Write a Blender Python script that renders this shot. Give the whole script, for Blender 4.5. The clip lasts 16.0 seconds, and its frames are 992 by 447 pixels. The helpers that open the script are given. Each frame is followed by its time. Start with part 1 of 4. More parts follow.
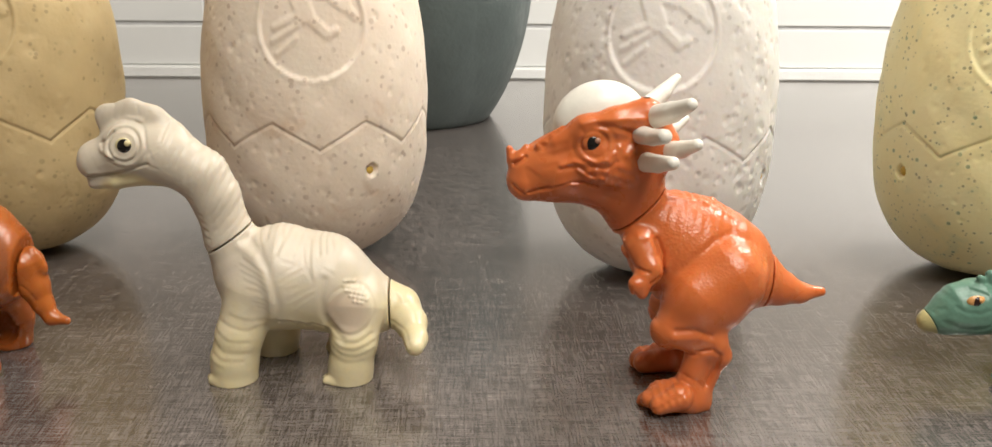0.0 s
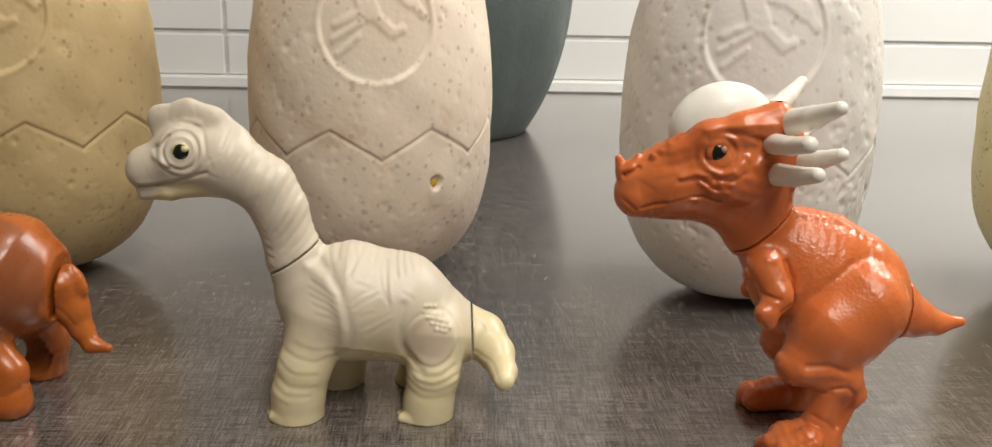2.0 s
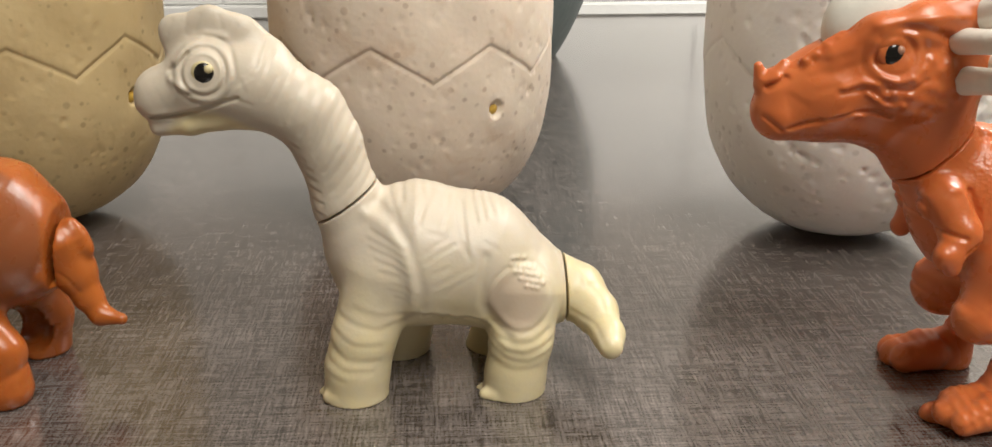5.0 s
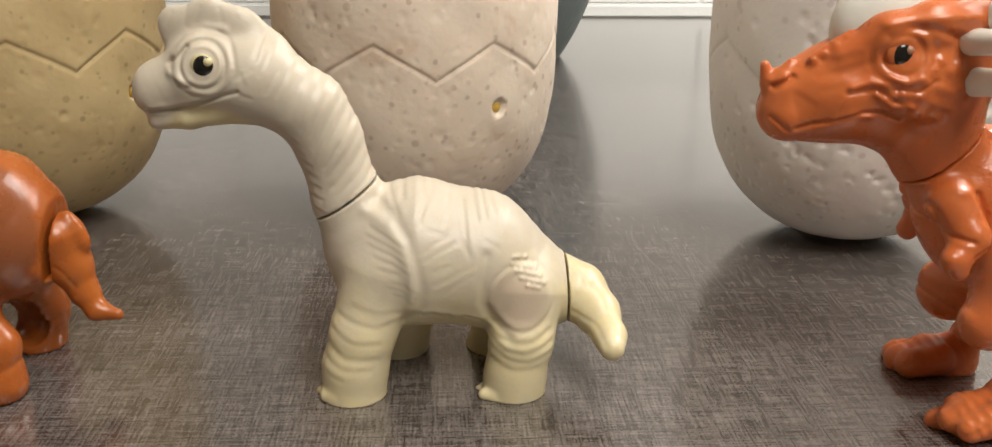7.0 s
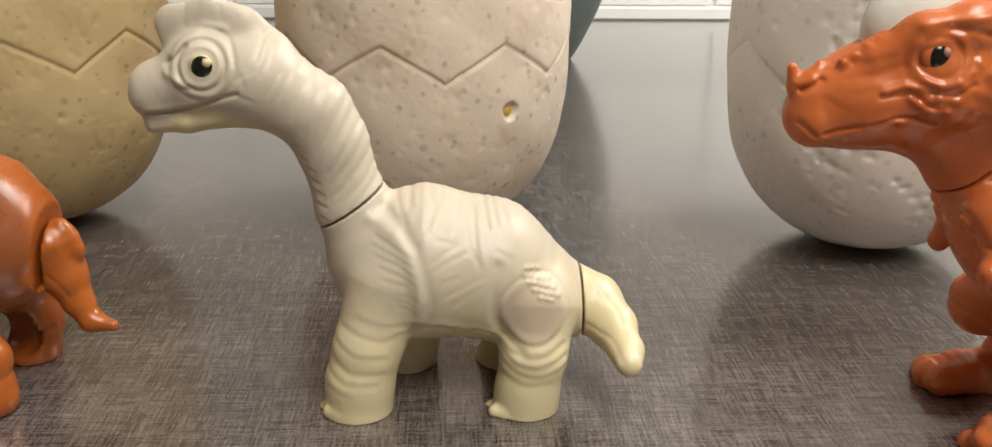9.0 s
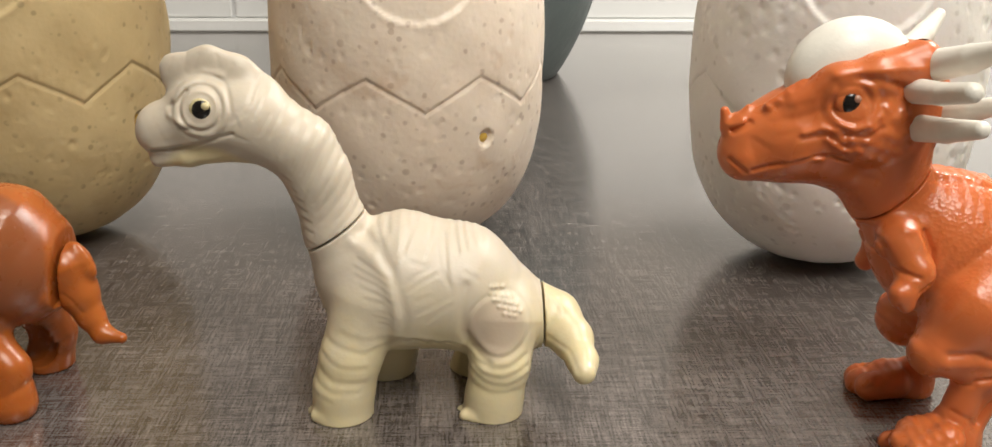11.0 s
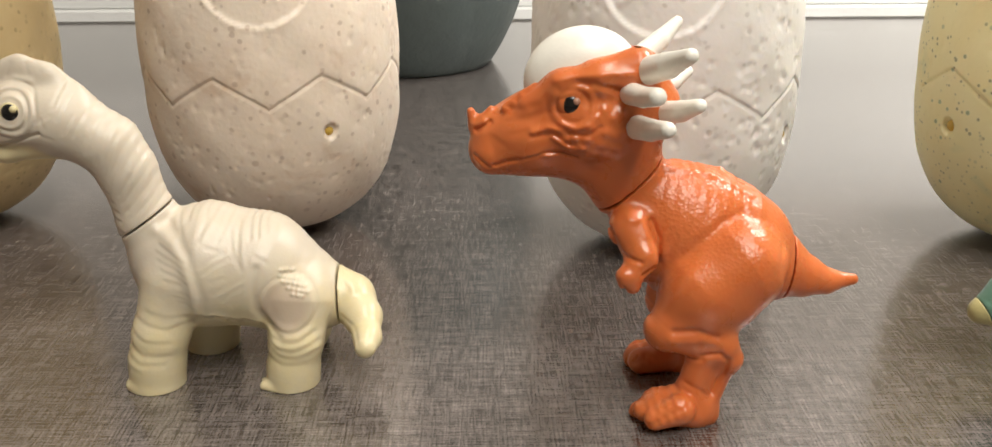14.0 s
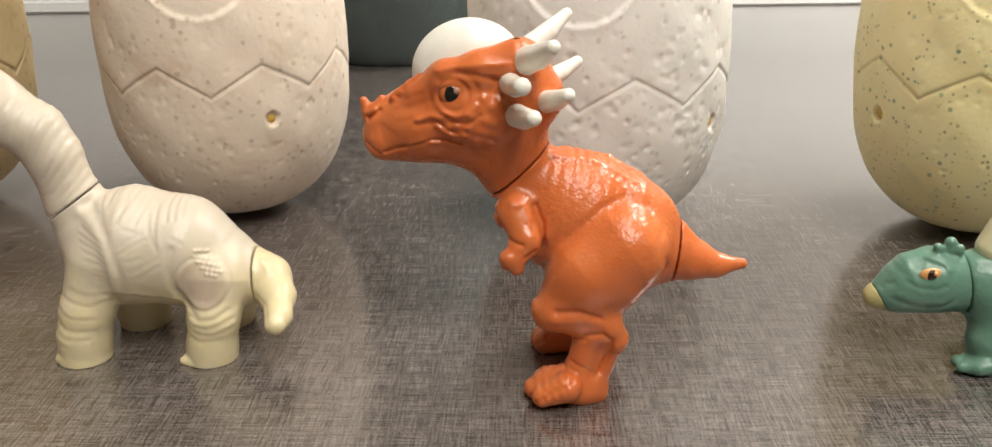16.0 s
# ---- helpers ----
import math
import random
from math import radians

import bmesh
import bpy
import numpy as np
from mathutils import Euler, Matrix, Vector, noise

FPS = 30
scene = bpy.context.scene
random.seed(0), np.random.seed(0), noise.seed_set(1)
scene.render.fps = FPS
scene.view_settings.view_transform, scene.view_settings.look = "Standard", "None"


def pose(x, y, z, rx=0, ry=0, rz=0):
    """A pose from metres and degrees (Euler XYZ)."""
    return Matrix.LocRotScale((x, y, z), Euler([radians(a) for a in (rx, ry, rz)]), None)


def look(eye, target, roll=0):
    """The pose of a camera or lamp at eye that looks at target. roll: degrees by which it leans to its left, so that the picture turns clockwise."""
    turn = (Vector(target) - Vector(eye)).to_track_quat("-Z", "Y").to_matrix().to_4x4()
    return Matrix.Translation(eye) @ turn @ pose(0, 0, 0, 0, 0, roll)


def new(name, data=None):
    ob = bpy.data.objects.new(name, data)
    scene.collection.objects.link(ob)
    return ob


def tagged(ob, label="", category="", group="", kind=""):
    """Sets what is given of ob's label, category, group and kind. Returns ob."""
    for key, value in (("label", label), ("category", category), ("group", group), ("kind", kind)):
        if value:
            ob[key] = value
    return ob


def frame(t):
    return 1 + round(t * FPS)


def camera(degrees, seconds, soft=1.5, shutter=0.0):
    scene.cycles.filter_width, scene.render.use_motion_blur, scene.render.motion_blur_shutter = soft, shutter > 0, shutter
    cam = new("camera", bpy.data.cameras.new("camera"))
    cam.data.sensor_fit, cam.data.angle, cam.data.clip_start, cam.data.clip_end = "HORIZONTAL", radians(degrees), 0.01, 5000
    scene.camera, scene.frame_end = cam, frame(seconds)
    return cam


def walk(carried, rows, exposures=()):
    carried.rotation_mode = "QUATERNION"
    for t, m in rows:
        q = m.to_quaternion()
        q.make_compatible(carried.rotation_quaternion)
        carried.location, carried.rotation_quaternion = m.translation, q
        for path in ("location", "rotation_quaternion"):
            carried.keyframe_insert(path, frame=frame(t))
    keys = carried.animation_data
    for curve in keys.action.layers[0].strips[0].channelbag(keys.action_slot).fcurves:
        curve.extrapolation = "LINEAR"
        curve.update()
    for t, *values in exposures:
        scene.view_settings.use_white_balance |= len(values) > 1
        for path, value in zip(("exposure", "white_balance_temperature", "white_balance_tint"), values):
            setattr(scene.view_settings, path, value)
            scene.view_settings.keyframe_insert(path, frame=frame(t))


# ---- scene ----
cam = camera(52.40, 16.0)
PATH = [
    (0, (0.01275, 0.02166, 0.11767), (0.09072, 1.92826, -0.48132), 0.72),
    (0.5, (0.00431, 0.03219, 0.11341), (0.08249, 1.94044, -0.48029), 0.87),
    (1, (-0.00449, 0.03525, 0.11108), (0.06289, 1.94244, -0.48731), 0.96),
    (1.5, (-0.00826, 0.04334, 0.11228), (0.06179, 1.95284, -0.47840), 1.05),
    (2, (-0.01025, 0.04955, 0.10896), (0.08188, 1.96608, -0.45533), 1.28),
    (2.5, (-0.02020, 0.05859, 0.09930), (0.09783, 1.97310, -0.46703), 1.43),
    (3, (-0.02537, 0.07352, 0.09635), (0.11731, 1.97756, -0.49887), 0.79),
    (3.5, (-0.03134, 0.08360, 0.09398), (0.14040, 1.97354, -0.53740), 0.72),
    (4, (-0.02657, 0.09228, 0.09474), (0.13421, 1.97342, -0.56517), 0.10),
    (4.5, (-0.02433, 0.09212, 0.09520), (0.10531, 1.96844, -0.58497), -0.18),
    (5, (-0.02814, 0.09166, 0.09559), (0.07949, 1.96840, -0.58724), -0.09),
    (5.2, (-0.02650, 0.09437, 0.09517), (0.07399, 1.97090, -0.58932), -0.15),
    (7.5, (-0.02794, 0.09344, 0.09417), (0.07295, 1.97276, -0.58256), 0.65),
    (8, (-0.02746, 0.09648, 0.09374), (0.06810, 1.97651, -0.58180), 0.71),
    (8.5, (-0.02851, 0.10223, 0.09225), (0.06325, 1.98260, -0.58288), 0.65),
    (10.8, (-0.02342, 0.08726, 0.10067), (0.05083, 1.97380, -0.55922), 0.50),
    (11, (-0.02257, 0.08398, 0.10357), (0.06100, 1.96508, -0.57059), 0.47),
    (11.5, (-0.01409, 0.07194, 0.10386), (0.06762, 1.95248, -0.57207), 0.35),
    (12, (-0.01096, 0.06657, 0.10661), (0.05732, 1.94482, -0.57715), 0.05),
    (12.5, (-0.00688, 0.06206, 0.11015), (0.05082, 1.93852, -0.57947), 0.04),
    (13, (0.00344, 0.06006, 0.11222), (0.05173, 1.93461, -0.58331), -0.08),
    (13.5, (0.01133, 0.06206, 0.11204), (0.04498, 1.93313, -0.59363), -0.18),
    (14, (0.02769, 0.06418, 0.11223), (0.05137, 1.93346, -0.59856), -0.27),
    (14.5, (0.04174, 0.06021, 0.11155), (0.04875, 1.92712, -0.60582), -0.35),
    (15, (0.04841, 0.05826, 0.11330), (0.03052, 1.92128, -0.61391), -0.62),
    (15.5, (0.05275, 0.05877, 0.11443), (0.00780, 1.91981, -0.61668), -0.79),
    (16, (0.05931, 0.05616, 0.11453), (-0.00893, 1.91514, -0.62000), -1.00),
]
EXPOSURES = [(0.0, -0.06), (0.5, -0.20), (1.0, -0.26), (2.5, -0.27), (3.5, -0.15), (5.0, -0.08), (8.5, -0.10), (11.0, -0.07), (16.0, -0.06)]
walk(cam, [(t, look(eye, target, roll)) for t, eye, target, roll in PATH], EXPOSURES)

# ---- light: a closed room, one broad warm ceiling lamp, two added lamps ----
world = bpy.data.worlds.new("room_dark")
world.use_nodes = True
world.node_tree.nodes["Background"].inputs[0].default_value = (0.02, 0.02, 0.02, 1)
scene.world = world


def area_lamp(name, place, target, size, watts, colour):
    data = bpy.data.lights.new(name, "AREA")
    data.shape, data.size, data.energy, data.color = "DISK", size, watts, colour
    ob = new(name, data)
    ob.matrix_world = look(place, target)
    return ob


# added lamp, unseen: brightens the wall, egg tops and far counter
area_lamp("splashback_added_light", (0.45, 0.52, 0.46), (0.36, 0.56, 0.0), 0.20, 4.3, (1.0, 0.97, 0.91))
area_lamp("ceiling_lamp_light", (0.28, 0.20, 1.45), (0.20, 0.36, 0.0), 0.40, 8.6, (1.0, 0.95, 0.86))
# unseen fill from above the front, added to lift toy and egg fronts
area_lamp("front_fill_light", (0.42, -0.62, 1.38), (0.05, 0.4, 0.0), 0.80, 25.5, (1.0, 0.95, 0.86))


# ---- materials ----
class Nodes:
    """A small builder for node materials."""

    def __init__(self, name, rough=0.5):
        self.mat = bpy.data.materials.new(name)
        self.mat.use_nodes = True
        self.tree = self.mat.node_tree
        self.bsdf = self.tree.nodes["Principled BSDF"]
        self.bsdf.inputs["Roughness"].default_value = rough
        self.coord = self.tree.nodes.new("ShaderNodeTexCoord").outputs["Object"]

    def link(self, a, b):
        self.tree.links.new(a, b)

    def scaled(self, factors):
        n = self.tree.nodes.new("ShaderNodeMapping")
        n.inputs["Scale"].default_value = factors
        self.link(self.coord, n.inputs["Vector"])
        return n.outputs[0]

    def noise(self, scale, detail=3.0, vector=None, rough=0.55, warp=0.0):
        n = self.tree.nodes.new("ShaderNodeTexNoise")
        n.inputs["Scale"].default_value, n.inputs["Detail"].default_value = scale, detail
        n.inputs["Roughness"].default_value, n.inputs["Distortion"].default_value = rough, warp
        self.link(vector or self.coord, n.inputs["Vector"])
        return n.outputs["Fac"]

    def cells(self, scale, feature="F1"):
        n = self.tree.nodes.new("ShaderNodeTexVoronoi")
        n.feature = feature
        n.inputs["Scale"].default_value = scale
        self.link(self.coord, n.inputs["Vector"])
        return n.outputs["Distance"]

    def ramp(self, fac, low, high, a=0.0, b=1.0):
        n = self.tree.nodes.new("ShaderNodeMapRange")
        n.inputs["From Min"].default_value, n.inputs["From Max"].default_value = low, high
        n.inputs["To Min"].default_value, n.inputs["To Max"].default_value = a, b
        self.link(fac, n.inputs["Value"])
        return n.outputs[0]

    def maths(self, op, a, b):
        n = self.tree.nodes.new("ShaderNodeMath")
        n.operation = op
        for socket, v in zip(n.inputs, (a, b)):
            if isinstance(v, (int, float)):
                socket.default_value = v
            else:
                self.link(v, socket)
        return n.outputs[0]

    def mix(self, fac, a, b):
        n = self.tree.nodes.new("ShaderNodeMix")
        n.data_type = "RGBA"
        for socket, v in ((n.inputs["Factor"], fac), (n.inputs[6], a), (n.inputs[7], b)):
            if isinstance(v, tuple):
                socket.default_value = (*v, 1)
            elif isinstance(v, (int, float)):
                socket.default_value = v
            else:
                self.link(v, socket)
        return n.outputs[2]

    def axis(self, which):
        n = self.tree.nodes.new("ShaderNodeSeparateXYZ")
        self.link(self.coord, n.inputs[0])
        return n.outputs[which]

    def near(self, place, low, high):
        n = self.tree.nodes.new("ShaderNodeVectorMath")
        n.operation = "DISTANCE"
        self.link(self.coord, n.inputs[0])
        n.inputs[1].default_value = place
        return self.ramp(n.outputs["Value"], low, high, 1.0, 0.0)

    def colour(self, socket):
        if isinstance(socket, tuple):
            self.bsdf.inputs["Base Color"].default_value = (*socket, 1)
        else:
            self.link(socket, self.bsdf.inputs["Base Color"])

    def roughness(self, socket):
        self.link(socket, self.bsdf.inputs["Roughness"])

    def bump(self, height, distance, strength=1.0):
        n = self.tree.nodes.new("ShaderNodeBump")
        n.inputs["Strength"].default_value, n.inputs["Distance"].default_value = strength, distance
        self.link(height, n.inputs["Height"])
        self.link(n.outputs[0], self.bsdf.inputs["Normal"])


def soft(n, weight, radius):
    """Light that enters the plastic a little."""
    n.bsdf.inputs["Subsurface Weight"].default_value = weight
    n.bsdf.inputs["Subsurface Radius"].default_value = radius
    n.bsdf.inputs["Subsurface Scale"].default_value = 0.001


def plain(name, rgb, rough=0.5, grain=0.08, scale=60.0, bump=0.0002):
    n = Nodes(name, rough)
    dark = tuple(c * (1 - grain) for c in rgb)
    light = tuple(min(1.0, c * (1 + grain)) for c in rgb)
    f = n.noise(scale, 4)
    n.colour(n.mix(n.ramp(f, 0.3, 0.7), dark, light))
    n.roughness(n.ramp(n.noise(scale * 3), 0.3, 0.7, rough * 0.85, min(1, rough * 1.15)))
    n.bump(n.noise(scale * 8, 2), bump)
    return n.mat


def counter_material():
    """Dark laminate with a woven linen print under a satin coat."""
    n = Nodes("linen_laminate", 0.26)
    across = n.noise(1.0, 3, n.scaled((130, 2300, 1)), 0.6)
    along = n.noise(1.0, 3, n.scaled((2300, 130, 1)), 0.6)
    beads = n.noise(2100.0, 2)
    slubs = n.maths("ADD", n.noise(1.0, 3, n.scaled((22, 420, 1))), n.noise(1.0, 3, n.scaled((420, 22, 1))))
    threads = n.maths("ADD", n.maths("MULTIPLY", across, 0.31), n.maths("MULTIPLY", along, 0.29))
    threads = n.maths("ADD", threads, n.maths("MULTIPLY", beads, 0.22))
    threads = n.maths("ADD", threads, n.maths("MULTIPLY", slubs, 0.08))
    base = n.mix(n.ramp(threads, 0.42, 0.61), (0.016, 0.011, 0.0095), (0.262, 0.226, 0.210))
    blotch = n.noise(14.0, 3)
    n.colour(n.mix(n.ramp(blotch, 0.35, 0.7, 0.0, 0.30), base, (0.090, 0.080, 0.076)))
    n.roughness(n.ramp(threads, 0.35, 0.65, 0.15, 0.24))
    n.bsdf.inputs["Coat Weight"].default_value = 1.0
    n.bsdf.inputs["Coat Roughness"].default_value = 0.18
    n.bsdf.inputs["Coat IOR"].default_value = 1.6
    n.bump(threads, 0.00004, 0.25)
    return n.mat


def tile_material():
    n = Nodes("white_glazed_tile", 0.22)
    info = n.tree.nodes.new("ShaderNodeObjectInfo").outputs["Random"]
    f = n.mix(n.ramp(n.noise(9.0, 3), 0.3, 0.7), (0.71, 0.71, 0.695), (0.75, 0.75, 0.735))
    n.colour(n.mix(n.ramp(info, 0, 1, 0.0, 0.25), f, (0.70, 0.70, 0.70)))
    n.bump(n.noise(22.0, 2), 0.0008, 0.3)
    return n.mat


def cream_plastic(name, tail=False):
    """Matt soft plastic: cream on legs and tail, sprayed greyish beige above."""
    n = Nodes(name, 0.34 if tail else 0.42)
    cream, spray = (0.70, 0.60, 0.36), (0.585, 0.513, 0.412)
    z = n.axis(2)
    f = n.maths("ADD", z, n.ramp(n.noise(90.0, 3), 0.2, 0.8, -0.006, 0.006))
    base = cream if tail else n.mix(n.ramp(f, 0.012, 0.030), cream, spray)
    mottled = n.mix(n.ramp(n.noise(240.0, 4), 0.40, 0.75, 0.0, 0.35), base, (0.62, 0.558, 0.458))
    mottled = n.mix(n.ramp(n.noise(150.0, 4, None, 0.6, 0.5), 0.54, 0.70, 0.0, 0.26), mottled, (0.49, 0.42, 0.325))
    if not tail:
        mottled = n.mix(n.near((-0.038, 0.0, 0.046), 0.0086, 0.0104), mottled, cream)
        mottled = n.mix(n.near((0.0148, -0.013, 0.0195), 0.0040, 0.0068), mottled, (0.55, 0.445, 0.335))
    n.colour(mottled)
    n.bump(n.maths("ADD", n.noise(700.0, 4), n.maths("MULTIPLY", n.cells(1500.0), 0.5)), 0.00009, 0.3)
    soft(n, 0.12, (1.5, 0.9, 0.5))
    return n.mat


def orange_plastic(name, brown=False, rough=0.28):
    n = Nodes(name, rough)
    a, b = (0.64, 0.172, 0.050), (0.58, 0.140, 0.038)
    if brown:
        a, b = (0.41, 0.112, 0.019), (0.34, 0.085, 0.014)
    base = n.mix(n.ramp(n.noise(70.0, 3), 0.3, 0.7), a, b)
    if brown:
        base = n.mix(n.maths("MULTIPLY", n.near((0.0145, -0.012, 0.0320), 0.0152, 0.0162), 0.9), base, (0.25, 0.078, 0.028))
    n.colour(base)
    n.roughness(n.ramp(n.noise(160.0, 3), 0.3, 0.7, rough * 0.8, rough * 1.3))
    back = n.maths("MULTIPLY", n.ramp(n.axis(2), 0.028, 0.042), n.ramp(n.axis(0), -0.010, 0.0))
    grain = n.maths("MULTIPLY", n.cells(1300.0), n.ramp(back, 0.0, 1.0, 0.12, 1.6))
    height = n.maths("ADD", grain, n.maths("MULTIPLY", n.noise(420.0, 4), 0.6))
    n.bump(height, 0.00014 if not brown else 0.00004, 0.45)
    soft(n, 0.18, (2.2, 0.8, 0.3))
    return n.mat


def green_plastic():
    n = Nodes("green_plastic", 0.33)
    base = n.mix(n.ramp(n.noise(80.0, 3), 0.3, 0.7), (0.135, 0.262, 0.195), (0.100, 0.210, 0.155))
    n.colour(base)
    n.bump(n.maths("ADD", n.cells(900.0), n.noise(500.0, 3)), 0.00012, 0.5)
    return n.mat


def egg_material(name, tone, shade, fleck, fleck2, flecks, rough=0.5, wash=None, strength=0.4):
    """Moulded plastic shell with sprayed blotches and small flecks."""
    n = Nodes(name, rough)
    base = n.mix(n.ramp(n.noise(38.0, 5), 0.35, 0.68), tone, shade)
    if wash:
        base = n.mix(n.ramp(n.noise(75.0, 4, None, 0.6, 0.6), 0.58, 0.70, 0.0, 0.55), base, wash)
    dots = n.maths("MULTIPLY", n.ramp(n.maths("ADD", n.cells(flecks), n.ramp(n.noise(300.0, 2), 0.3, 0.7, -0.10, 0.10)), 0.14, 0.28, 1.0, 0.0), n.ramp(n.noise(130.0, 2), 0.46, 0.54))
    base = n.mix(n.maths("MULTIPLY", dots, strength), base, fleck)
    dots2 = n.maths("MULTIPLY", n.ramp(n.cells(flecks * 0.5), 0.12, 0.20, 1.0, 0.0), n.ramp(n.noise(60.0, 2), 0.48, 0.56))
    base = n.mix(n.maths("MULTIPLY", dots2, strength), base, fleck2)
    n.colour(base)
    n.bump(n.maths("ADD", n.noise(420.0, 4), n.maths("MULTIPLY", n.cells(650.0), 0.5)), 0.00016, 0.5)
    soft(n, 0.10, (1.6, 1.1, 0.6))
    return n.mat


M_COUNTER = counter_material()
M_TILE = tile_material()
M_GROUT = plain("grey_grout", (0.56, 0.56, 0.56), 0.8, 0.12, 90.0)
M_STRIP = plain("white_sealing_strip", (0.76, 0.76, 0.745), 0.35, 0.03, 40.0)
M_WALL = plain("beige_wall_paint", (0.34, 0.31, 0.28), 0.75, 0.06, 14.0, 0.0006)
M_ROOM = plain("warm_white_paint", (0.76, 0.72, 0.66), 0.8, 0.05, 6.0, 0.0006)
M_CEILING = plain("ceiling_paint", (0.75, 0.73, 0.69), 0.85, 0.03, 8.0, 0.0005)
M_FLOOR = plain("room_floor_wood", (0.22, 0.15, 0.09), 0.5, 0.25, 9.0, 0.0006)
M_BASE = plain("cabinet_lacquer", (0.55, 0.54, 0.52), 0.45, 0.04, 12.0)
M_CREAM = cream_plastic("cream_plastic")
M_CREAM_TAIL = cream_plastic("cream_plastic_tail", True)
M_ORANGE = orange_plastic("orange_plastic")
M_ORANGE_SMOOTH = orange_plastic("orange_brown_plastic", True, 0.27)
M_GREEN = green_plastic()
M_IVORY = plain("ivory_plastic", (0.86, 0.83, 0.75), 0.34, 0.06, 200.0, 0.00003)
M_BEAK = plain("dull_yellow_plastic", (0.50, 0.44, 0.20), 0.4, 0.12, 160.0, 0.0001)
M_SPIKE = plain("pale_yellow_plastic", (0.66, 0.62, 0.40), 0.4, 0.10, 160.0, 0.0001)
M_BLACK = plain("black_eye_paint", (0.012, 0.011, 0.010), 0.15, 0.1, 300.0, 0.00001)
M_IRIS_Y = plain("pale_yellow_eye_paint", (0.58, 0.50, 0.28), 0.3, 0.1, 300.0, 0.00001)
M_IRIS_O = plain("orange_eye_paint", (0.66, 0.34, 0.12), 0.25, 0.1, 300.0, 0.00001)
M_PUPIL_B = plain("brown_eye_paint", (0.030, 0.014, 0.010), 0.2, 0.1, 300.0, 0.00001)
M_GLINT = plain("brown_eye_glint", (0.42, 0.22, 0.15), 0.3, 0.05, 300.0, 0.00001)
M_PLUG = plain("yellow_plug", (0.62, 0.40, 0.07), 0.45, 0.15, 400.0, 0.0001)
M_EGG_TAN = egg_material("tan_egg_shell", (0.63, 0.49, 0.262), (0.50, 0.372, 0.185), (0.16, 0.11, 0.05), (0.22, 0.16, 0.08), 360.0, 0.5, (0.42, 0.30, 0.14))
M_EGG_PINK = egg_material("pinkish_egg_shell", (0.83, 0.725, 0.605), (0.76, 0.635, 0.515), (0.30, 0.19, 0.13), (0.36, 0.25, 0.18), 330.0, 0.5, (0.64, 0.46, 0.32))
M_EGG_WHITE = egg_material("white_egg_shell", (0.85, 0.82, 0.78), (0.80, 0.77, 0.72), (0.42, 0.38, 0.33), (0.50, 0.46, 0.42), 300.0)
M_EGG_YELLOW = egg_material("pale_yellow_egg_shell", (0.92, 0.83, 0.49), (0.90, 0.77, 0.39), (0.12, 0.12, 0.06), (0.08, 0.22, 0.13), 520.0, 0.5, (0.70, 0.70, 0.42), 0.6)
M_VASE = plain("grey_green_glaze", (0.085, 0.106, 0.104), 0.5, 0.12, 30.0, 0.0003)


# ---- building helpers ----
def link_mesh(name, mesh, material, parent=None, label="", smooth=True):
    mesh.materials.append(material)
    if smooth:
        mesh.polygons.foreach_set("use_smooth", [True] * len(mesh.polygons))
    ob = new(name, mesh)
    ob.parent = parent
    return tagged(ob, label)


def part(name, bm, material, parent=None, label="", smooth=True):
    mesh = bpy.data.meshes.new(name)
    bm.to_mesh(mesh)
    bm.free()
    return link_mesh(name, mesh, material, parent, label, smooth)


def box_bm(lo, hi, bevel=0.0):
    bm = bmesh.new()
    bmesh.ops.create_cube(bm, size=1.0)
    for v in bm.verts:
        v.co = [l + (c + 0.5) * (h - l) for c, l, h in zip(v.co, lo, hi)]
    if bevel:
        bmesh.ops.bevel(bm, geom=bm.edges[:], offset=bevel, segments=2, affect="EDGES")
    return bm


def ball_bm(place, radii, turn=None):
    bm = bmesh.new()
    bmesh.ops.create_uvsphere(bm, u_segments=28, v_segments=18, radius=1.0)
    m = Matrix.Translation(place) @ (turn or Matrix()) @ Matrix.Diagonal((*radii, 1))
    bmesh.ops.transform(bm, matrix=m, verts=bm.verts[:])
    return bm


def grid_mesh(name, x, y, z, keep=None):
    """Quads over rows (upwards) and columns (round), the columns closed."""
    rows, cols = x.shape
    i = np.arange(rows * cols).reshape(rows, cols)
    quads = np.stack([i[:-1], np.roll(i, -1, 1)[:-1], np.roll(i, -1, 1)[1:], i[1:]], -1)
    if keep is not None:
        quads = quads[keep]
    quads = quads.reshape(-1, 4)
    used, back = np.unique(quads, return_inverse=True)
    points = np.stack([x.ravel(), y.ravel(), z.ravel()], 1)[used]
    mesh = bpy.data.meshes.new(name)
    mesh.from_pydata(points.tolist(), [], back.reshape(-1, 4).tolist())
    return mesh


